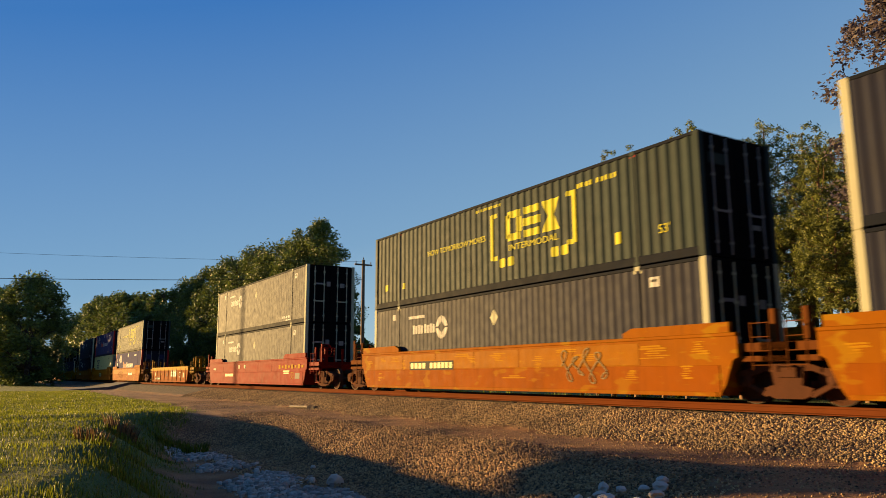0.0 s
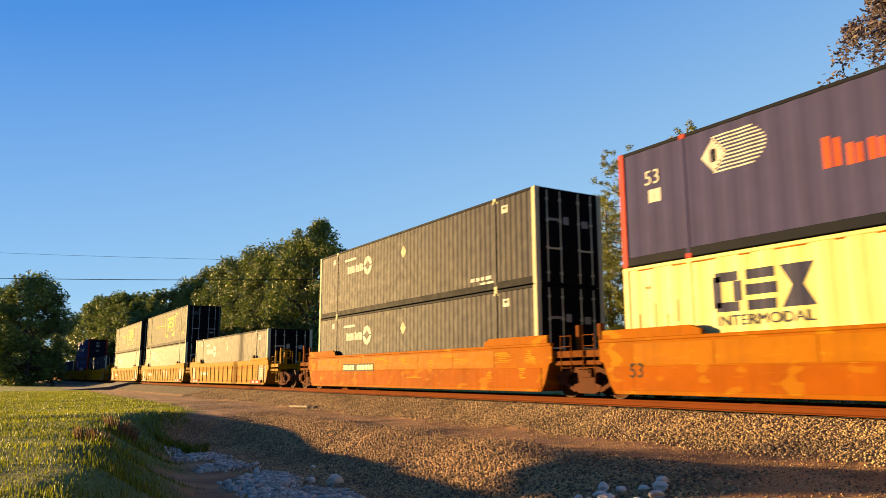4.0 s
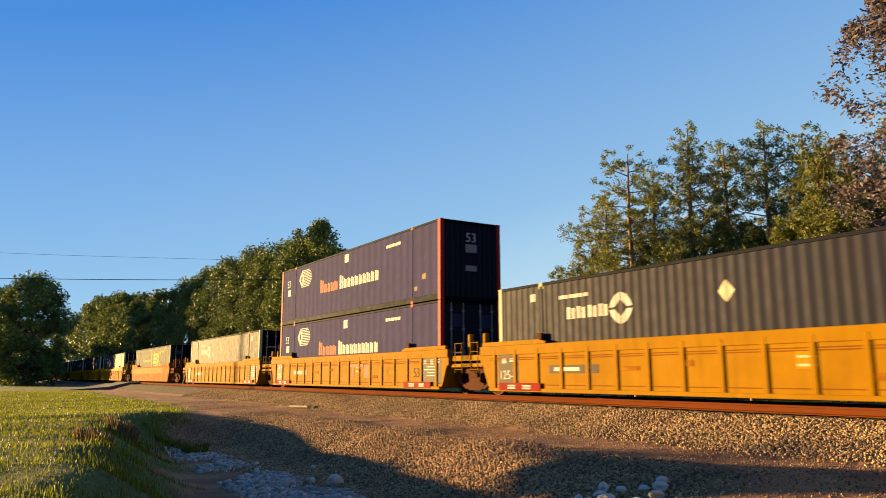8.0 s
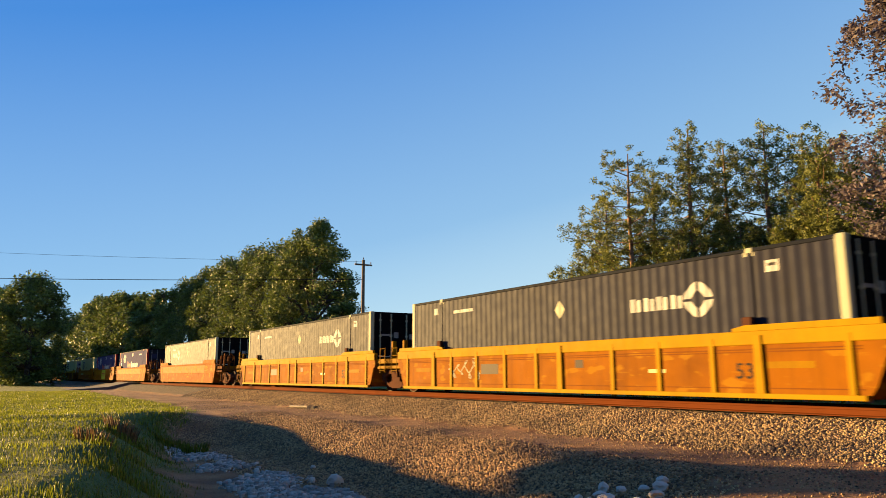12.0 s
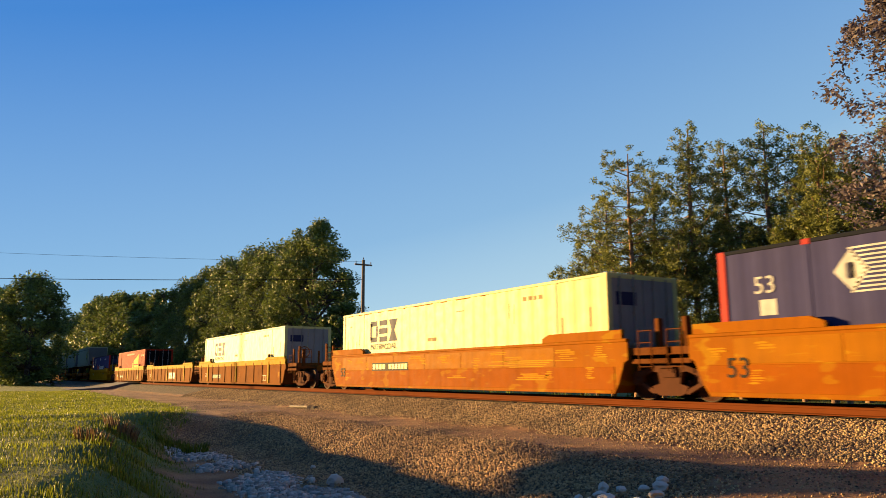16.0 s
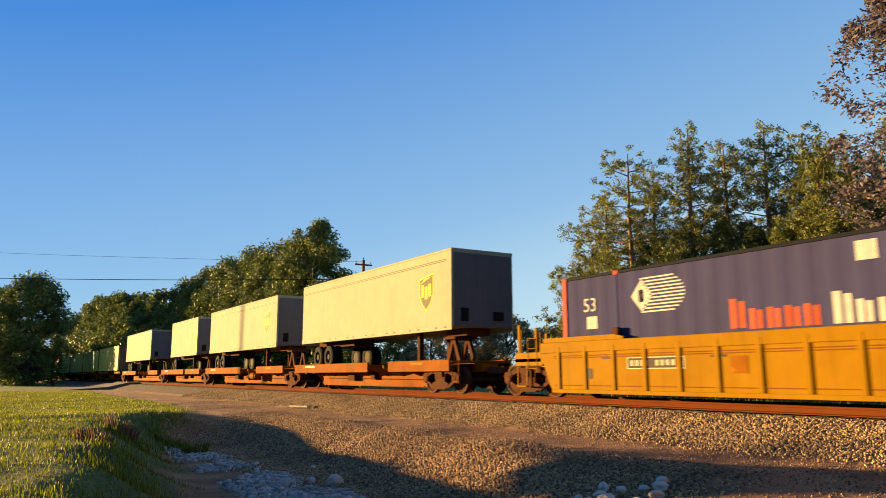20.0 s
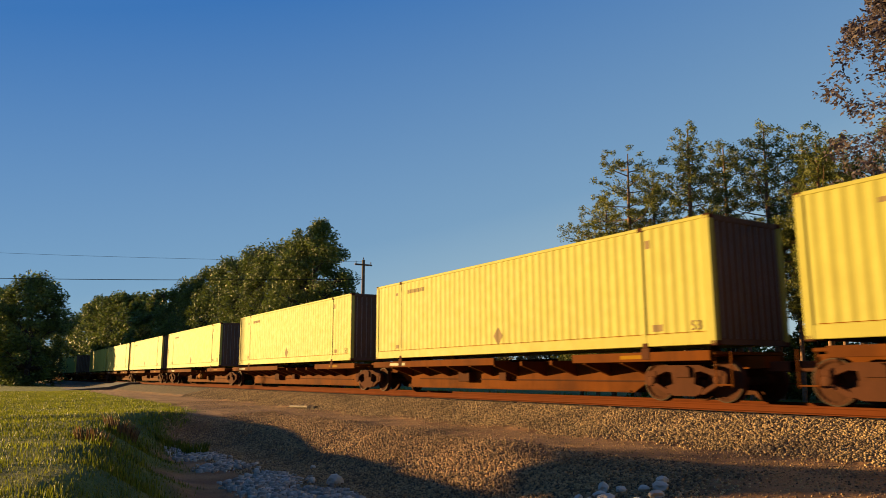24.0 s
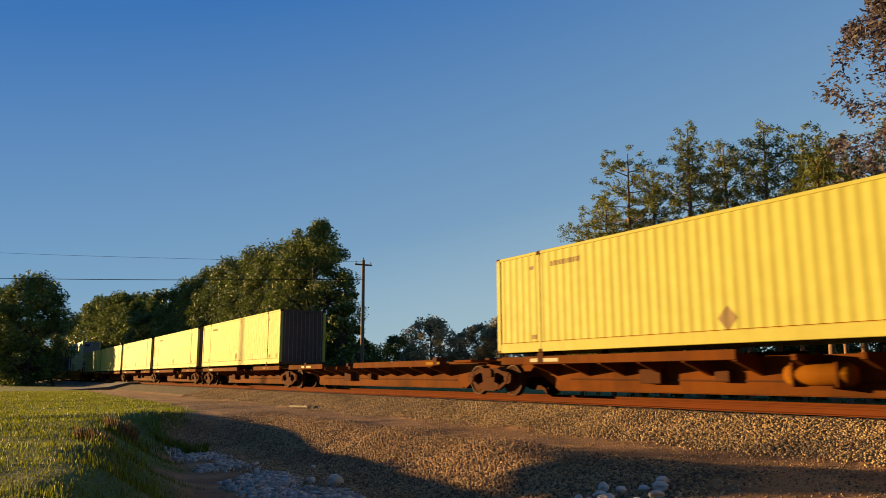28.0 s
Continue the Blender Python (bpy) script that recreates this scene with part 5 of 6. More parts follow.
def ground_kind(x, y):
    """Weights of grass, dirt road, loose stone, from the place."""
    wob = 0.5 * waves(x, y, 0.9, 8) + 0.3 * waves(x, y, 3.0, 9)
    edge = crest(x) + np.interp(x, [-40, -26, -20, -10], [0.0, 0.4, 1.5, 1.1])
    grass = 1 - step(-0.5, 0.5, (y - edge) + wob)
    grass = np.maximum(grass, step(4.0, 5.0, y + wob))
    ballast = step(-3.7, -3.2, y + 0.5 * wob) * (1 - step(3.6, 4.4, y))
    gravel = (1 - step(-6.2, -5.5, y + wob)) * step(-9.6, -8.8, y + wob) * step(-26, -22, x) * (1 - step(-7.2, -6.0, x))
    return grass, np.maximum(ballast, gravel)


def axis(parts):
    out = []
    for a, b, st in parts:
        out.append(np.arange(a, b, st))
    return np.concatenate(out)


def build_ground():
    xs = axis([(-900, -200, 50), (-200, -60, 3.0), (-60, -34, 0.5), (-34, -3, 0.17), (-3, 20, 0.8), (20, 120, 10), (120, 1101, 80)])
    ys = axis([(-600, -80, 52), (-80, -20, 3.0), (-20, -15, 0.5), (-15, -1.6, 0.13), (-1.6, 1.7, 0.55), (1.7, 10, 0.5), (10, 60, 5), (60, 801, 60)])
    gx, gy = np.meshgrid(xs, ys, indexing="ij")
    gz = ground_height(gx, gy)
    n, m = gx.shape
    idx = np.arange(n * m).reshape(n, m)
    faces = np.stack([idx[:-1, :-1], idx[1:, :-1], idx[1:, 1:], idx[:-1, 1:]], -1).reshape(-1, 4)
    m_, nt, b = shader("ground_earth")
    soil = mixed(nt, ramp(nt, noise_tex(nt, 1.2, 6), 0.35, 0.65), (0.20, 0.086, 0.029), (0.40, 0.195, 0.072))
    soil = mixed(nt, times(nt, ramp(nt, noise_tex(nt, 30, 4, 0.7), 0.45, 0.7), 0.6), soil, (0.10, 0.062, 0.040))
    turf = mixed(nt, ramp(nt, noise_tex(nt, 1.0, 5), 0.35, 0.65), (0.058, 0.088, 0.007), (0.15, 0.180, 0.012))
    turf = mixed(nt, times(nt, ramp(nt, noise_tex(nt, 22, 5, 0.7), 0.42, 0.62), 0.75), turf, (0.045, 0.068, 0.006))
    stone = mixed(nt, ramp(nt, noise_tex(nt, 26, 4, 0.7), 0.4, 0.62), (0.024, 0.016, 0.010), (0.14, 0.092, 0.044))
    a1, a2 = nt.nodes.new("ShaderNodeAttribute"), nt.nodes.new("ShaderNodeAttribute")
    a1.attribute_name, a2.attribute_name = "grass", "stone"
    c = mixed(nt, a2.outputs["Fac"], soil, stone)
    c = mixed(nt, a1.outputs["Fac"], c, turf)
    nt.links.new(c, b.inputs["Base Color"])
    b.inputs["Roughness"].default_value = 0.95
    bumped(nt, b, noise_tex(nt, 18, 8, 0.7), 0.9, 0.06)
    me = from_arrays("ground", np.stack([gx, gy, gz], -1).reshape(-1, 3), faces, m_, True)
    grass, stones = ground_kind(gx, gy)
    for key, w in (("grass", grass), ("stone", stones)):
        me.attributes.new(key, "FLOAT", "POINT").data.foreach_set("value", w.astype(np.float32).ravel())
    tagged(put("ground", me), "earth, dirt track and rough grass beside the railway", "ground", kind="structure")


build_ground()


def stones(name, label, material, n, area, size, weight, seed, sink=0.35):
    """Loose stones strewn over the ground; a stone is a rough eight-cornered lump."""
    rnd = np.random.RandomState(seed)
    (x0, x1), (y0, y1) = area
    x = x1 - (x1 - x0) * rnd.rand(n * 3) ** 1.5
    y = rnd.uniform(y0, y1, n * 3)
    keep = rnd.rand(n * 3) < weight(x, y)
    x, y = x[keep][:n], y[keep][:n]
    k = len(x)
    lump = np.array([(a, b, c) for a in (-1, 1) for b in (-1, 1) for c in (-1, 1)], float) * 0.8
    r = rnd.uniform(size[0], size[1], k)
    v = lump[None] * (1 + 0.5 * rnd.uniform(-1, 1, (k, 8, 3))) * rnd.uniform(0.7, 1.25, (k, 1, 3)) * r[:, None, None]
    a = rnd.uniform(0, 6.28, k)
    ca, sa = np.cos(a)[:, None], np.sin(a)[:, None]
    vx, vy = v[..., 0] * ca - v[..., 1] * sa, v[..., 0] * sa + v[..., 1] * ca
    v = np.stack([vx + x[:, None], vy + y[:, None], v[..., 2] + (ground_height(x, y) + r * (0.6 - sink))[:, None]], -1)
    tri = np.array([t for f in ((0, 1, 3, 2), (4, 6, 7, 5), (0, 4, 5, 1), (2, 3, 7, 6), (1, 5, 7, 3)) for t in ((f[0], f[1], f[2]), (f[0], f[2], f[3]))])
    faces = (tri[None] + 8 * np.arange(k)[:, None, None]).reshape(-1, 3)
    me = from_arrays(name, v.reshape(-1, 3), faces, material)
    return tagged(put(name, me), label, "gravel", kind="stuff")


stones("ballast", "golden grey crushed stone ballast beside the rails", BALLAST, 66000, ((-50, -4.8), (-4.3, -1.0)), (0.011, 0.023),
       lambda x, y: step(-3.8, -3.2, y + 0.4 * waves(x, y, 0.9, 8)), 11)
stones("gravel", "brown gravel on the bank of the ditch", GRAVEL, 44000, ((-28, -5.5), (-9.8, -5.0)), (0.011, 0.023),
       lambda x, y: step(-5.4, -6.3, y + 0.5 * waves(x, y, 0.9, 8)) * (0.35 + 0.65 * step(-9.6, -8.6, y)) * (1 - step(-7.4, -6.2, x + 0.5 * waves(x, y, 2.0, 9))) * step(-27, -22, x), 12)
stones("road_gravel", "scattered small stones on the dirt track", GRAVEL, 14000, ((-40, -4.0), (-7.2, -3.2)), (0.004, 0.014), lambda x, y: 0.25 + 0.75 * step(-0.2, 0.5, waves(x, y, 1.1, 51)), 13)
stones("riprap", "pale broken rock lining the ditch", ROCK, 6500, ((-22.5, -7.5), (-11.2, -8.3)), (0.012, 0.060),
       lambda x, y: step(-0.3, 0.2, waves(x, y, 1.3, 21) + 0.2) * step(-22.5, -20.5, x) * (1 - step(0.35, 0.85, np.abs(y + 9.75 + 0.3 * waves(x, y, 1.5, 23)) / np.interp(x, [-21, -13, -9], [0.7, 1.1, 1.3]))), 14)
stones("ditch_gravel", "dark gravel and soil on the floor of the ditch", BALLAST, 11000, ((-26, -6.0), (-9.6, -6.6)), (0.006, 0.018),
       lambda x, y: 0.3 + 0.7 * step(-0.2, 0.3, waves(x, y, 1.4, 61)), 15)

# pale rocks, each on its own
rock_rnd = np.random.RandomState(5)


def rock(x, y, r):
    bm = bmesh.new()
    bmesh.ops.create_icosphere(bm, subdivisions=2, radius=r)
    off = Vector(rock_rnd.uniform(-50, 50, 3))
    sc = Vector(rock_rnd.uniform(0.75, 1.2, 3))
    for v in bm.verts:
        d = 1 + 0.55 * noise.noise(v.co / r * 0.9 + off) + 0.3 * noise.noise(v.co / r * 2.5 + off)
        v.co = Vector((v.co.x * sc.x, v.co.y * sc.y, v.co.z * sc.z * 0.8)) * d
    z = float(ground_height(np.array([x]), np.array([y]))[0])
    ob = put("rock", mesh_of("rock", bm, ROCK), None, (x, y, z + r * 0.45))
    tagged(ob, "pale limestone rock lying on the gravel", "rock", "pale rocks")


for px, py, r in ((-7.95, -7.10, 0.10), (-7.75, -6.95, 0.12), (-7.50, -7.15, 0.12), (-8.10, -6.80, 0.09), (-7.80, -6.65, 0.10), (-7.55, -6.80, 0.12), (-7.95, -6.45, 0.09), (-8.15, -7.0, 0.08), (-7.35, -7.3, 0.10), (-7.7, -7.35, 0.11),
                  (-7.65, -6.4, 0.08), (-7.05, -6.25, 0.12), (-6.9, -6.5, 0.11), (-7.2, -6.05, 0.11), (-7.3, -6.3, 0.09), (-7.0, -6.75, 0.10), (-13.4, -8.7, 0.14), (-13.8, -9.0, 0.08), (-15.5, -8.3, 0.07)):
    rock(px * 0.94 - 0.22, -14.9 + (py + 14.585) * 0.94, r * 0.86) if px > -10 else rock(px, py, r)


# ---- track ----
def track():
    for y in (-0.755, 0.755):
        bm = bmesh.new()
        prof = [(-0.07, -0.17), (0.07, -0.17), (0.07, -0.155), (0.024, -0.135), (0.026, -0.05), (0.036, -0.04), (0.037, -0.008), (0.028, 0), (-0.028, 0), (-0.037, -0.008), (-0.036, -0.04), (-0.026, -0.05), (-0.024, -0.135), (-0.07, -0.155)]
        a = [bm.verts.new((-700, y + p, RAIL + z)) for p, z in prof]
        b = [bm.verts.new((1000, y + p, RAIL + z)) for p, z in prof]
        for i in range(len(prof)):
            j = (i + 1) % len(prof)
            bm.faces.new((a[i], a[j], b[j], b[i]))
        rail = put("rail", mesh_of("rail", bm, RAIL_RUST))
        tagged(rail, "rusty steel rail with a worn head", "rail", "rails", "structure")
    bm = bmesh.new()
    box(bm, -0.115, 0.115, -1.3, 1.3, -0.29, -0.115, 0.012)
    tie = mesh_of("tie", bm, TIMBER)
    bed = tagged(new("track_bed"), "creosoted timber ties in ballast", "railway track", kind="structure")
    for k in range(290):
        put("tie", tie, bed, (-130 + k * 0.52, 0, 0))


track()

# road that crosses the track far down the line
bm = bmesh.new()
ys = [-7.5, -6, -3.8, -1.9, 1.9, 3.8, 8, 40]
zs = [-0.6, -0.52, -0.38, 0.03, 0.03, -0.38, -0.5, -0.5]
for w0, w1 in ((-88, -80.5),):
    rows = [(bm.verts.new((w0 + (y + 1.9) * -0.25, y, z + 0.02)), bm.verts.new((w1 + (y + 1.9) * -0.25, y, z + 0.02)), bm.verts.new((w0 + (y + 1.9) * -0.25, y, z - 0.5)), bm.verts.new((w1 + (y + 1.9) * -0.25, y, z - 0.5))) for y, z in zip(ys, zs)]
    for a, b in zip(rows, rows[1:]):
        bm.faces.new((a[0], a[1], b[1], b[0]))
        bm.faces.new((a[0], b[0], b[2], a[2]))
        bm.faces.new((a[1], a[3], b[3], b[1]))
tagged(put("crossing_road", mesh_of("crossing_road", bm, ASPHALT)), "worn grey asphalt road across the track", "road", kind="structure")


# ---- grass and weeds ----
def blades(name, label, material, n, area, height, weight, seed, lean=0.35, width=0.006, near=1.6, category="grass"):
    rnd = np.random.RandomState(seed)
    (x0, x1), (y0, y1) = area
    x = x1 - (x1 - x0) * rnd.rand(n * 3) ** near
    y = rnd.uniform(y0, y1, n * 3)
    keep = rnd.rand(n * 3) < weight(x, y)
    x, y = x[keep][:n], y[keep][:n]
    k = len(x)
    z = ground_height(x, y)
    h = rnd.uniform(height[0], height[1], k) * (0.6 + 0.6 * np.clip(waves(x, y, 1.3, seed + 1) + 0.5, 0, 1))
    a, l = rnd.uniform(0, 6.28, k), rnd.uniform(0, lean, k) * h
    grow = 1 + np.clip((-x - 10) / 12, 0, 5)
    w = width * grow * rnd.uniform(0.7, 1.4, k)
    dx, dy = np.cos(a), np.sin(a)
    p = np.stack([x, y, z - 0.01], -1)
    side = np.stack([-dy * w, dx * w, 0 * w], -1)
    mid = p + np.stack([dx * l * 0.35, dy * l * 0.35, h * 0.6], -1)
    tip = p + np.stack([dx * l, dy * l, h], -1)
    v = np.stack([p - side, p + side, mid + side * 0.7, mid - side * 0.7, tip], 1)
    q = np.array([(0, 1, 2), (0, 2, 3), (3, 2, 4)])
    faces = (q[None] + 5 * np.arange(k)[:, None, None]).reshape(-1, 3)
    me = from_arrays(name, v.reshape(-1, 3), faces, material)
    return tagged(put(name, me), label, category, kind="stuff")


blades("grass", "sunlit short green grass on the verge", GRASS, 125000, ((-75, -6.0), (-20, -4.0)), (0.03, 0.10), lambda x, y: ground_kind(x, y)[0] * (y < -3.9) * (0.6 + 0.4 * step(-0.25, 0.25, waves(x, y, 1.7, 77))), 31, near=2.0, width=0.0046)
blades("long_grass", "longer grass on the side of the ditch", GRASS, 9000, ((-30, -7), (-13.2, -8.5)), (0.10, 0.24), lambda x, y: ground_kind(x, y)[0] * step(-0.2, 0.3, waves(x, y, 1.1, 41)) * step(-0.3, 0.6, y - crest(x)), 32, 0.6)
blades("far_grass", "rough grass beyond the rails", GRASS, 30000, ((-90, 5), (4.2, 16)), (0.15, 0.45), lambda x, y: ground_kind(x, y)[0], 33, width=0.015, near=1.0)


def weed(x, y, r, h, material, label, n=260, seed=1):
    rnd = np.random.RandomState(seed)
    a, rr = rnd.uniform(0, 6.28, n), r * np.sqrt(rnd.rand(n))
    px, py = x + rr * np.cos(a), y + rr * np.sin(a)
    z0 = ground_height(px, py) - 0.02
    hh = h * rnd.uniform(0.4, 1.0, n)
    b = rnd.uniform(0, 6.28, n)
    w = 0.006
    p = np.stack([px, py, z0], -1)
    side = np.stack([np.cos(b) * w, np.sin(b) * w, 0 * b], -1)
    tip = p + np.stack([np.cos(a) * hh * 0.35, np.sin(a) * hh * 0.35, hh], -1)
    mid = p * 0.4 + tip * 0.6 + np.stack([0 * a, 0 * a, 0.08 * hh], -1)
    v = np.stack([p - side, p + side, mid + side * 1.5, mid - side * 1.5, tip], 1)
    q = np.array([(0, 1, 2), (0, 2, 3), (3, 2, 4)])
    me = from_arrays("weed", v.reshape(-1, 3), (q[None] + 5 * np.arange(n)[:, None, None]).reshape(-1, 3), material)
    tagged(put("weed", me), label, "weed", "weeds at the ditch")


weed(-19.6, -11.6, 0.35, 0.44, DRY_GRASS, "dry brown weed clump at the ditch", seed=2)
weed(-20.5, -9.6, 0.30, 0.40, GRASS, "green weed clump at the ditch", seed=3)
weed(-15.0, -12.75, 0.30, 0.30, DRY_GRASS, "dry brown weed clump in the grass", 160, 4)
weed(-21.4, -10.0, 0.4, 0.3, GRASS, "green weed clump at the ditch", seed=5)
# a pale stick and a stub by the ballast
z = float(ground_height(np.array([-28.0]), np.array([-3.9]))[0])
bm = bmesh.new()
rod(bm, (-29.3, -3.75, z + 0.06), (-27.8, -3.6, z + 0.09), 0.05, 0.035, 7)
rod(bm, (-28.4, -3.64, z + 0.05), (-28.1, -3.3, z + 0.12), 0.018, 0.01, 6)
tagged(put("stick", mesh_of("stick", bm, PALE_WOOD)), "bleached broken branch lying on the stones", "branch")
bm = bmesh.new()
box(bm, -27.34, -27.12, -3.6, -3.4, z - 0.06, z + 0.13, 0.05)
tagged(put("timber_stub", mesh_of("timber_stub", bm, TIMBER)), "small dark weathered timber stub beside the ballast", "marker")


# ---- trees ----
def tube(points, radii, sides=7):
    """Vertices and faces of a bent tapering tube."""
    pts = np.array(points, float)
    n = len(pts)
    d = np.gradient(pts, axis=0)
    d /= np.linalg.norm(d, axis=1)[:, None] + 1e-9
    ref = np.array([0.31, 0.95, 0.05])
    u = np.cross(d, ref)
    u /= np.linalg.norm(u, axis=1)[:, None] + 1e-9
    w = np.cross(d, u)
    a = np.arange(sides) * 2 * np.pi / sides
    v = pts[:, None] + np.array(radii)[:, None, None] * (np.cos(a)[None, :, None] * u[:, None] + np.sin(a)[None, :, None] * w[:, None])
    idx = np.arange(n * sides).reshape(n, sides)
    nx = np.roll(idx, -1, axis=1)
    f = np.stack([idx[:-1], nx[:-1], nx[1:], idx[1:]], -1).reshape(-1, 4)
    return v.reshape(-1, 3), f


def joined(tubes):
    vs, fs, k = [], [], 0
    for v, f in tubes:
        vs.append(v)
        fs.append(f + k)
        k += len(v)
    return np.concatenate(vs), np.concatenate(fs)


def leaves(clumps, per, size, rnd, flat=0.0, long=1.0):
    """Leaf blades round clump centres (x, y, z, radius): each a bent pair of quads."""
    c = np.array(clumps)
    k = np.repeat(np.arange(len(c)), per)
    d = rnd.normal(size=(len(k), 3))
    d /= np.linalg.norm(d, axis=1)[:, None]
    rad = c[k, 3] * rnd.rand(len(k)) ** 0.45
    p = c[k, :3] + d * rad[:, None] * np.array([1, 1, 1 - flat])
    n = len(p)
    u = rnd.normal(size=(n, 3)) * np.array([1, 1, 0.6])
    u /= np.linalg.norm(u, axis=1)[:, None]
    w = np.cross(u, rnd.normal(size=(n, 3)))
    w /= np.linalg.norm(w, axis=1)[:, None] + 1e-9
    s = size * rnd.uniform(0.6, 1.3, n)[:, None]
    u, w = u * s * long, w * s * 0.5
    drop = np.cross(u, w)
    drop = drop / (np.linalg.norm(drop, axis=1)[:, None] + 1e-9) * s * 0.2
    v = np.stack([p - u, p + w * 0.9 + drop, p + u, p - w * 0.9 + drop], 1).reshape(-1, 3)
    f = np.arange(4 * n).reshape(n, 4)
    return v, f


def make_tree(name, label, x, y, trunk, crown, bark, leaf, group="", category="tree"):
    ob = tagged(new(name), label, category, group)
    z = float(ground_height(np.array([x]), np.array([y]))[0]) - 0.1
    ob.matrix_basis = Matrix.Translation((x, y, z))
    put("trunk", from_arrays("trunk", *trunk, bark, True), ob)
    put("crown", from_arrays("crown", *crown, leaf), ob)
    return ob


def oak(x, y, h, r, seed, leaf, label, low=0.18, n=150, per=90, size=0.30, group="", dense=1.0, bark=OAK_BARK, puff=1.0, limbs=()):
    rnd = np.random.RandomState(seed)
    tubes = [tube([(0, 0, 0), (0.1, 0, h * 0.25), (-0.1, 0.1, h * 0.5), (0, 0, h * 0.8)], [h * 0.028, h * 0.023, h * 0.015, h * 0.004], 9)]
    clumps = []
    for k in range(n):
        t = rnd.uniform(low, 1.0)
        a = rnd.uniform(0, 6.28)
        wide = r * math.sin(math.pi * min(1, (t - low) / (1 - low) * 0.80 + 0.16)) ** 0.7
        rr = wide * (0.35 + 0.65 * rnd.rand() ** 0.5)
        p = (rr * math.cos(a), rr * math.sin(a), h * t * 0.96)
        clumps.append((*p, puff * r * rnd.uniform(0.12, 0.24)))
        if k % 4 == 0:
            q = (0, 0, max(h * 0.15, p[2] - rr * 0.6))
            m = (p[0] * 0.5, p[1] * 0.5, (p[2] + q[2]) / 2 + 0.05 * h)
            tubes.append(tube([q, m, p], [h * 0.010, h * 0.006, h * 0.002], 5))
    for limb in limbs:
        tubes.append(tube(limb, [0.09, 0.08, 0.07, 0.06, 0.03], 6))
    return make_tree("tree", label, x, y, joined(tubes), leaves(clumps, int(per * dense), size, rnd), bark, leaf, group)


def pine(x, y, h, r, seed, bare=0.35, label="tall loblolly pine with a bare trunk and open crown", tilt=0.0, group="pines behind the track", n=44, reach=None):
    """reach: (height share, turn in degrees, length) of one long low limb."""
    rnd = np.random.RandomState(seed)
    tubes = [tube([(0, 0, 0), (tilt * 0.3, 0.1, h * 0.35), (tilt * 0.7, -0.1, h * 0.7), (tilt, 0, h * 0.97)], [h * 0.014, h * 0.011, h * 0.007, h * 0.002], 8)]
    tufts = []
    limbs = []
    for k in range(n):
        u = (k + rnd.rand()) / n
        wide = r * (0.70 + 0.30 * math.sin(math.pi * min(1.0, u * 0.9 + 0.1))) * (1.0 - 0.50 * max(0.0, u - 0.60) / 0.40)
        limbs.append((bare + (0.96 - bare) * u, k * 2.4 + rnd.uniform(-0.6, 0.6), 1.15 * wide * rnd.uniform(0.40, 1.2), rnd.uniform(-0.1, 0.6) + 0.6 * max(0.0, u - 0.5)))
    if reach:
        limbs.append((reach[0], radians(reach[1]), reach[2], 0.05))
    for t, a, L, rise in limbs:
        up = L * rise
        base = np.array((tilt * t, 0, h * t * 0.95))
        out = np.array((math.cos(a), math.sin(a), 0))
        p = base + out * L + (0, 0, up)
        tubes.append(tube([base, base + out * L * 0.55 + (0, 0, up * 0.25), p], [h * 0.0028, h * 0.0018, h * 0.0006], 5))
        # side twigs, each with its tufts
        for j in range(4 + int(L * 2.6)):
            f = rnd.uniform(0.30, 1.05)
            q = base + out * L * f + (0, 0, up * f * f) + rnd.normal(size=3) * (0.36, 0.36, 0.30)
            tufts.append((*q, rnd.uniform(0.20, 0.42)))
    tufts += [(tilt + rnd.normal() * 0.45, rnd.normal() * 0.45, h * rnd.uniform(0.93, 0.99), 0.28) for k in range(8)]
    return make_tree("pine", label, x, y, joined(tubes), leaves(tufts, 46, 0.062, rnd, 0.15, 1.7), BARK, PINE_LEAF, group)


OAKS = "broad leafy green oak beside the railway"
for k, (x, y, h, r) in enumerate(((-62.6, 10.4, 15.8, 4.3), (-66.8, 11.5, 15.4, 4.2), (-71.5, 10.6, 15.4, 4.8), (-78.0, 10.2, 15.6, 4.8), (-85.0, 9.6, 15.4, 4.8), (-91.5, 8.8, 14.8, 4.6), (-98.5, 8.0, 14.2, 4.6))):
    oak(x, y, h, r, 100 + k, OAK_LEAF, OAKS, 0.05, 230, 125, 0.145, "oaks behind the track")
for k, (x, y, h, r) in enumerate(((-57.0, 10.8, 7.5, 2.8), (-63.0, 8.0, 5.0, 2.5), (-72, 7.2, 5.0, 2.6), (-82, 7.0, 5.0, 2.6), (-92, 6.4, 5.0, 2.6))):
    oak(x, y, h, r, 120 + k, DARK_LEAF, "dense dark green shrub beneath the oaks", 0.03, 70, 120, 0.17, "shrubs behind the track")
# the first two get the darker leaf, their shade put into the colour
for k, (x, y, h, r) in enumerate(((-110, 7.0, 13.6, 5.0), (-122, 6.6, 14.4, 5.2), (-136, 6.4, 15.8, 5.5), (-150, 6.0, 17.0, 5.5), (-168, 6.0, 18.0, 6.0), (-190, 7, 19.0, 6.5), (-215, 6, 17.0, 7.0), (-245, 4, 18.0, 8.0))):
    oak(x, y, h, r, 140 + k, OAK_LEAF if k > 1 else DARK_LEAF, "leafy dark green tree far down the line", 0.04, 140, 80, 0.28, "trees far down the line")
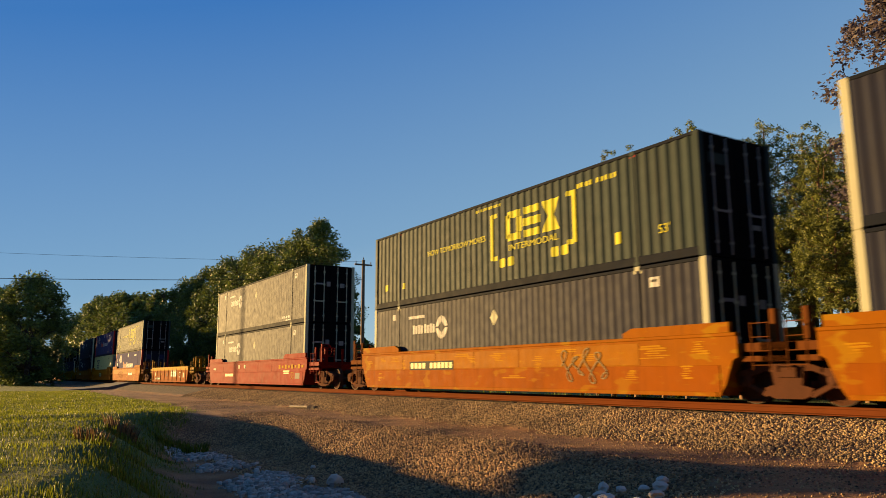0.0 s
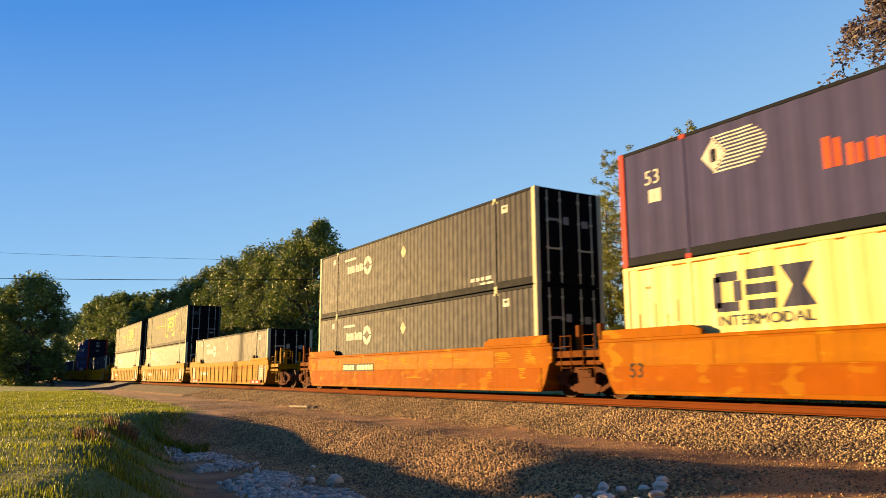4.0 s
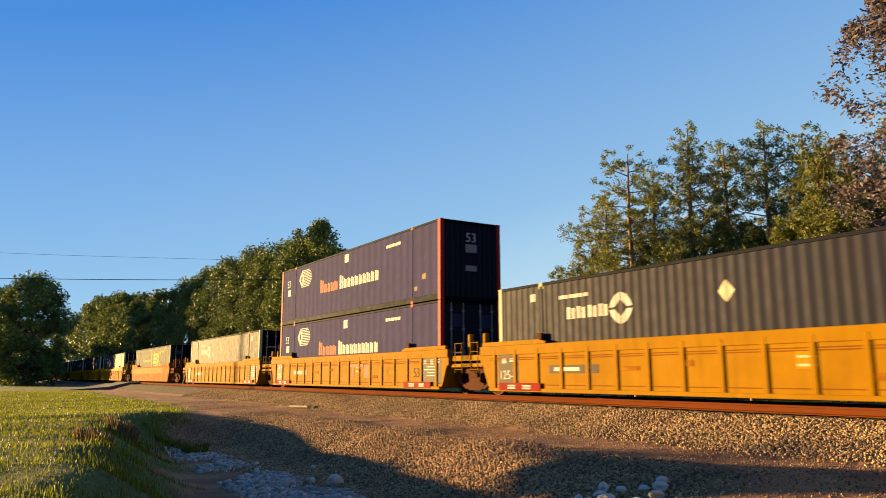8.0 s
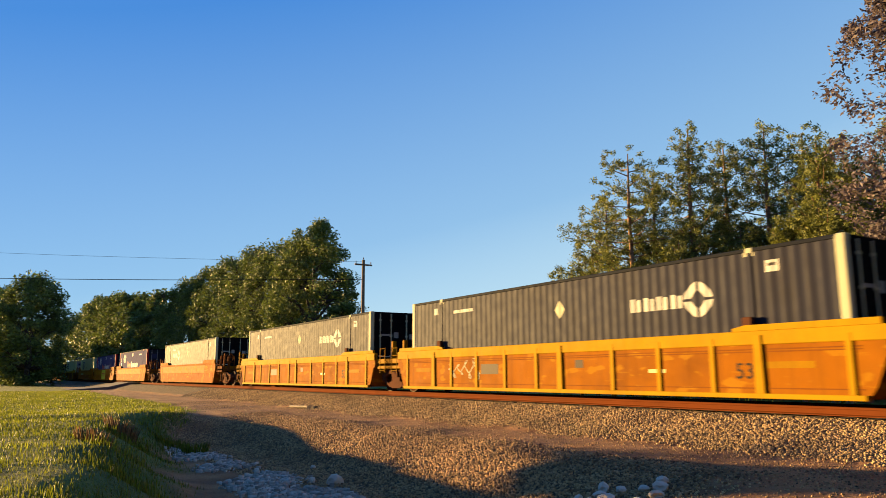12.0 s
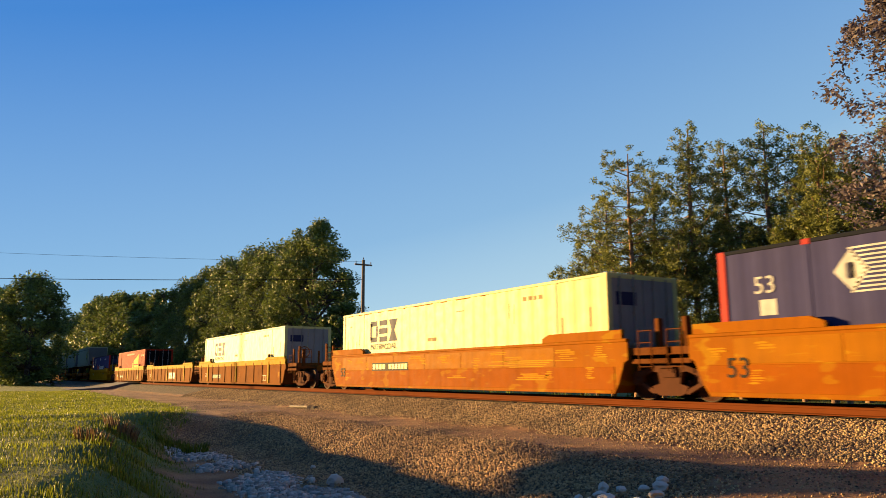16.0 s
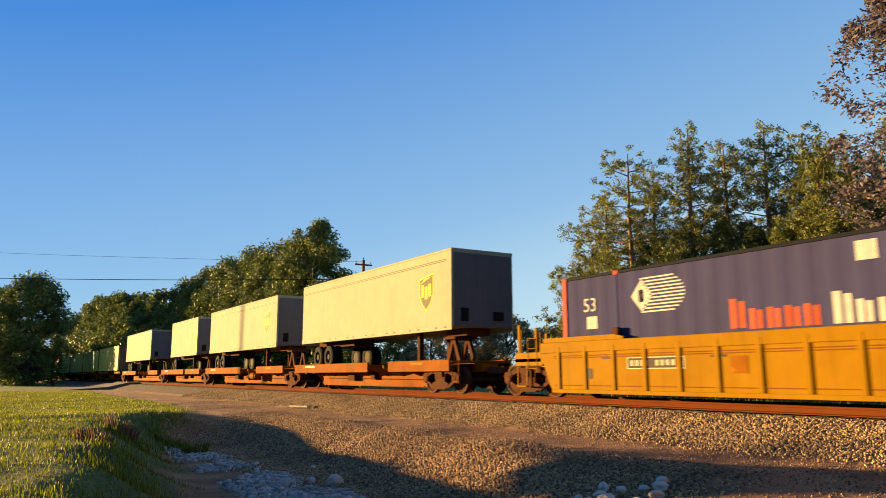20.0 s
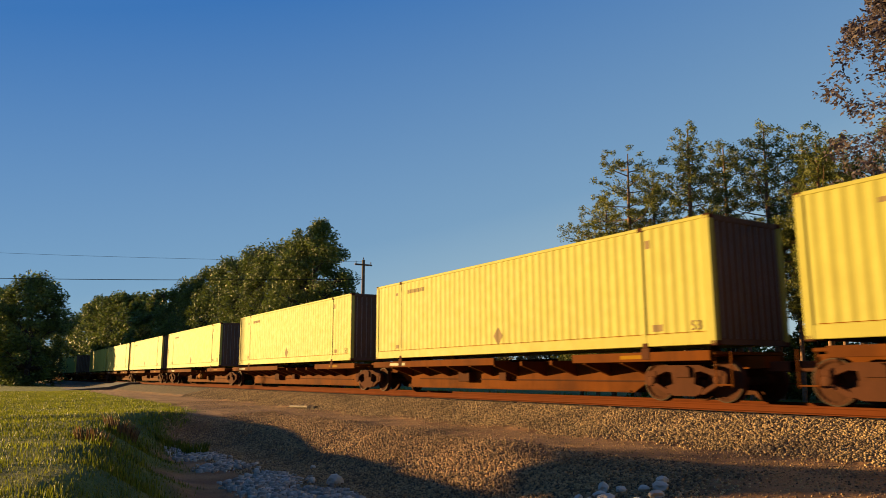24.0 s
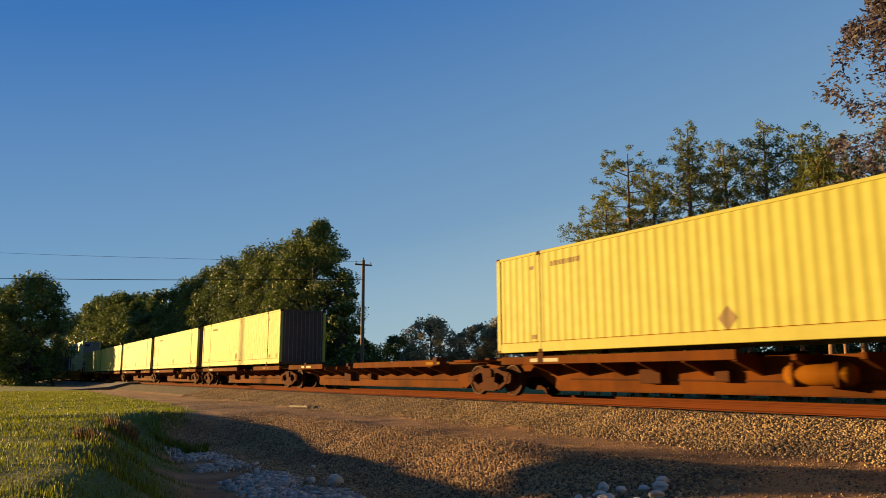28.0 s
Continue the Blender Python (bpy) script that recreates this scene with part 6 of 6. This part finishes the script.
# trees on the near side of the line
oak(-118, -9.2, 15.6, 6.0, 160, DARK_LEAF, "rounded dark green tree beside the grass verge", 0.04, 220, 130, 0.22)
oak(-134, -14.6, 15.6, 6.0, 161, DARK_LEAF, "rounded dark green tree beside the grass verge", 0.04, 150, 90, 0.28)
# last two are added out of view, to shade the verge tree and far train
for k, (x, y, h, r) in enumerate(((-138, -11, 8.5, 5.0), (-146, -12, 8.0, 5.0), (-155, -10.5, 8.5, 5.0), (-164, -12, 8.0, 5.0), (-175, -11, 8.5, 5.5), (-222, -10, 10, 7), (-245, -8, 17, 8), (-275, -4, 18, 9), (-152, -27, 17, 6.5), (-166, -25, 8, 5))):
    oak(x, y, h, r, 170 + k, DARK_LEAF, "dense green tree on the near side of the line", 0.03, 120, 50, 0.55, "trees on the near side")

# pines
for k, (x, y, h, r, bare, tilt) in enumerate((
        (-32.0, 19.0, 15.8, 3.2, 0.22, 0.1), (-36.0, 21.0, 13.8, 3.2, 0.15, 0.0), (-33.6, 23.0, 15.4, 2.2, 0.35, 0.1), (-29.0, 21.0, 16.9, 1.9, 0.40, 0.2), (-28.4, 24.0, 16.3, 2.0, 0.42, -0.2),
        (-25.9, 24.0, 16.6, 2.6, 0.42, 0.2), (-25.1, 26.4, 16.4, 2.4, 0.45, 0.3), (-21.6, 22.0, 14.0, 2.1, 0.38, 0.2), (-21.0, 24.0, 14.5, 2.3, 0.40, -0.1), (-19.2, 25.5, 15.0, 2.6, 0.4, 0.1),
        (-38.2, 20.2, 9.2, 2.4, 0.10, 0.0), (-35.0, 18.6, 9.8, 2.6, 0.10, 0.0), (-31.4, 20.6, 10.5, 2.5, 0.30, 0.1), (-28.8, 19.6, 9.6, 2.1, 0.42, 0.0), (-26.2, 21.8, 10.2, 2.2, 0.45, 0.0), (-23.6, 22.6, 10.4, 2.2, 0.45, 0.1),
        (-20.4, 21.2, 9.8, 2.2, 0.45, 0.0), (-18.4, 22.8, 10.6, 2.3, 0.42, 0.0), (-30.8, 26.5, 12.0, 2.2, 0.50, 0.1), (-22.8, 29.0, 13.0, 2.4, 0.3, 0.0), (-17.6, 29.5, 14.0, 2.6, 0.35, 0.1), (-15.0, 26.0, 14.0, 2.6, 0.3, 0.0))):
    pine(x, y, h, r, 200 + k, bare, tilt=tilt, reach=(0.50, 196, 4.6) if k == 10 else None)
oak(-9.0, 10.2, 15.8, 4.7, 230, PLUM_LEAF, "tree with sparse reddish brown leaves", 0.25, 520, 70, 0.085, puff=0.50)
# understory and far woods
for k, (x, y, h, r) in enumerate(((-33.5, 23.0, 3.6, 2.0), (-30.0, 25.0, 4.4, 2.2), (-27.2, 27.5, 3.8, 2.0), (-24.8, 26.4, 4.6, 2.2), (-22.0, 28.0, 4.2, 2.2), (-19.5, 27.2, 4.8, 2.3), (-16.8, 27.8, 4.4, 2.2), (-14.2, 27.0, 5.0, 2.3), (-36.5, 24.5, 3.2, 2.0), (-29.0, 33.0, 4.6, 2.4), (-22.5, 34.0, 5.0, 2.6), (-17, 34, 5.2, 2.6))):
    oak(x, y, h, r, 280 + k, OAK_LEAF, "young leafy sapling among the pine trunks", 0.05, 44, 80, 0.14, "saplings among the pines")
for k, (x, y, h, r) in enumerate(((-38, 36, 4.6, 3.0), (-33, 40, 5.0, 3.2), (-27, 42, 5.6, 3.4), (-21, 43, 5.2, 3.4), (-15, 42, 6.0, 3.4), (-44, 41, 5.0, 3.2))):
    oak(x, y, h, r, 240 + k, OAK_LEAF, "leafy green undergrowth behind the pines", 0.03, 70, 90, 0.18, "undergrowth behind the pines")
for k, (x, y, h, r) in enumerate(((-108, 37.0, 6.5, 4.0), (-101, 40.0, 7.4, 4.4), (-95.5, 42.5, 10.2, 5.2), (-88.0, 46.0, 8.8, 4.4), (-82.5, 47.0, 9.6, 4.6), (-77.0, 50.0, 7.6, 4.4), (-71.0, 52.0, 7.0, 4.6), (-64.5, 52.0, 7.2, 4.6), (-58.0, 52.0, 7.5, 4.6), (-51, 52, 8, 4.8), (-115, 33, 7.0, 4.2), (-124, 30, 8.0, 4.6))):
    oak(x, y, h, r, 260 + k, DRY_LEAF if 1 < k < 6 else DARK_LEAF, "distant tree with a thin olive brown crown" if 1 < k < 6 else "distant dark green tree", 0.05, 120, 80, 0.22, "distant trees")

# unseen tree added behind the viewer, shaped to shade the ditch and the dirt track
across = (-math.sin(SUN_TURN), math.cos(SUN_TURN))
oak(-31.7 + 0.35 * across[0], -22.8 + 0.35 * across[1], 3.15, 1.05, 310, DARK_LEAF, "low leafy tree added out of view to cast shade", 0.67, 150, 90, 0.15, "trees behind the verge", puff=1.0,
    limbs=[[(across[0] * (u - 0.35), across[1] * (u - 0.35), z + 0.55) for u, z in way_] for way_ in (((0.6, 1.72), (1.9, 1.78), (2.75, 1.86), (3.35, 2.08), (3.6, 2.27)), ((1.0, 1.85), (2.0, 1.92), (2.5, 2.05), (2.9, 2.22), (3.5, 2.33)))])


# unseen woods added to the right, past the view, to keep sky light off the ends
for k, (x, y, h, r) in enumerate(((2, 12, 18, 5.5), (11, 10, 19, 5.5), (20, 10, 19, 5.5), (30, 10, 19, 6), (41, 10, 20, 6), (53, 10, 20, 6.5), (68, 9, 21, 7.5), (13, -10, 18, 5.5), (22, -10, 19, 6), (33, -10, 19, 6), (45, -10, 20, 6.5), (60, -10, 20, 7), (85, 9, 22, 8), (80, -9, 22, 8), (14, -24, 17, 6), (28, -24, 18, 7), (6, -33, 19, 7), (20, -38, 20, 7.5), (36, -36, 20, 8), (2, -46, 20, 8), (18, -54, 20, 8))):
    oak(x, y, h, r, 330 + k, DARK_LEAF, "tall dense leafy tree added out of view to block sky light", 0.04, 110, 26, 0.75, "roadside woods")


# ---- pole and wires ----
def utility_pole(x, y, h):
    p = tagged(new("utility_pole"), "weathered wooden utility pole with a short crossarm", "utility pole", "utility poles")
    p.matrix_basis = pose(x, y, -0.85)
    bm = bmesh.new()
    rod(bm, (0, 0, 0), (0, 0, h), 0.17, 0.12, 12)
    part("post", bm, POLE_WOOD, p)
    bm = bmesh.new()
    box(bm, -0.06, 0.06, -0.75, 0.75, h - 0.45, h - 0.33, 0.01)
    part("crossarm", bm, POLE_WOOD, p)
    for y_ in (-0.65, 0.0, 0.65):
        bm = bmesh.new()
        top = h if y_ == 0.0 else h - 0.33
        rod(bm, (0, y_, top), (0, y_, top + 0.12), 0.02, sides=6)
        rod(bm, (0, y_, top + 0.08), (0, y_, top + 0.2), 0.05, 0.035, 8)
        part("insulator", bm, PALE_END, p)
    return p


utility_pole(-52.6, 10.6, 10.6)
utility_pole(-92.0, -32.0, 12.5)


def wire(a, b, sag, r=0.018):
    cu = bpy.data.curves.new("power_line", "CURVE")
    cu.dimensions, cu.bevel_depth, cu.bevel_resolution = "3D", r, 1
    sp = cu.splines.new("POLY")
    n = 24
    sp.points.add(n)
    for k in range(n + 1):
        t = k / n
        p = Vector(a).lerp(Vector(b), t)
        sp.points[k].co = (p.x, p.y, p.z - sag * 4 * t * (1 - t), 1)
    ob = bpy.data.objects.new("power_line", cu)
    me = bpy.data.meshes.new_from_object(ob)
    bpy.data.objects.remove(ob)
    me.materials.append(WIRE)
    tagged(put("power_line", me), "thin black overhead power line", "cable", "power lines")


wire((-52.6, 10.6, 8.2), (-92.0, -32.0, 10.5), 0.3, 0.03)
wire((-52.6, 10.6, 9.6), (-92.0, -32.0, 13.4), 0.3, 0.012)


# ---- what moves ----
def motions():
    for ob, s, m in MOVING:
        m = m or pose(s, 0, 0)
        walk(ob, [(t, Matrix.Translation((SPEED * t, 0, 0)) @ m) for t in (0, 14, 28)])
    # wheels turn while their car goes by
    for w, x, place in WHEELS:
        t0, t1 = (-60 - place) / SPEED, (6 - place) / SPEED
        a, b = max(0, frame(max(0.0, t0))), min(frame(28.0), frame(min(28.0, max(0.0, t1))))
        spin = [(0.0, pose(x, 0, R_WHEEL))]
        for k in range(a + 1, b + 1):
            spin.append(((k - 1) / FPS, pose(x, 0, R_WHEEL, 0, 88 * (k - a), 0)))
        if spin[-1][0] < 28.0:
            spin.append((28.0, spin[-1][1]))
        walk(w, spin)


motions()
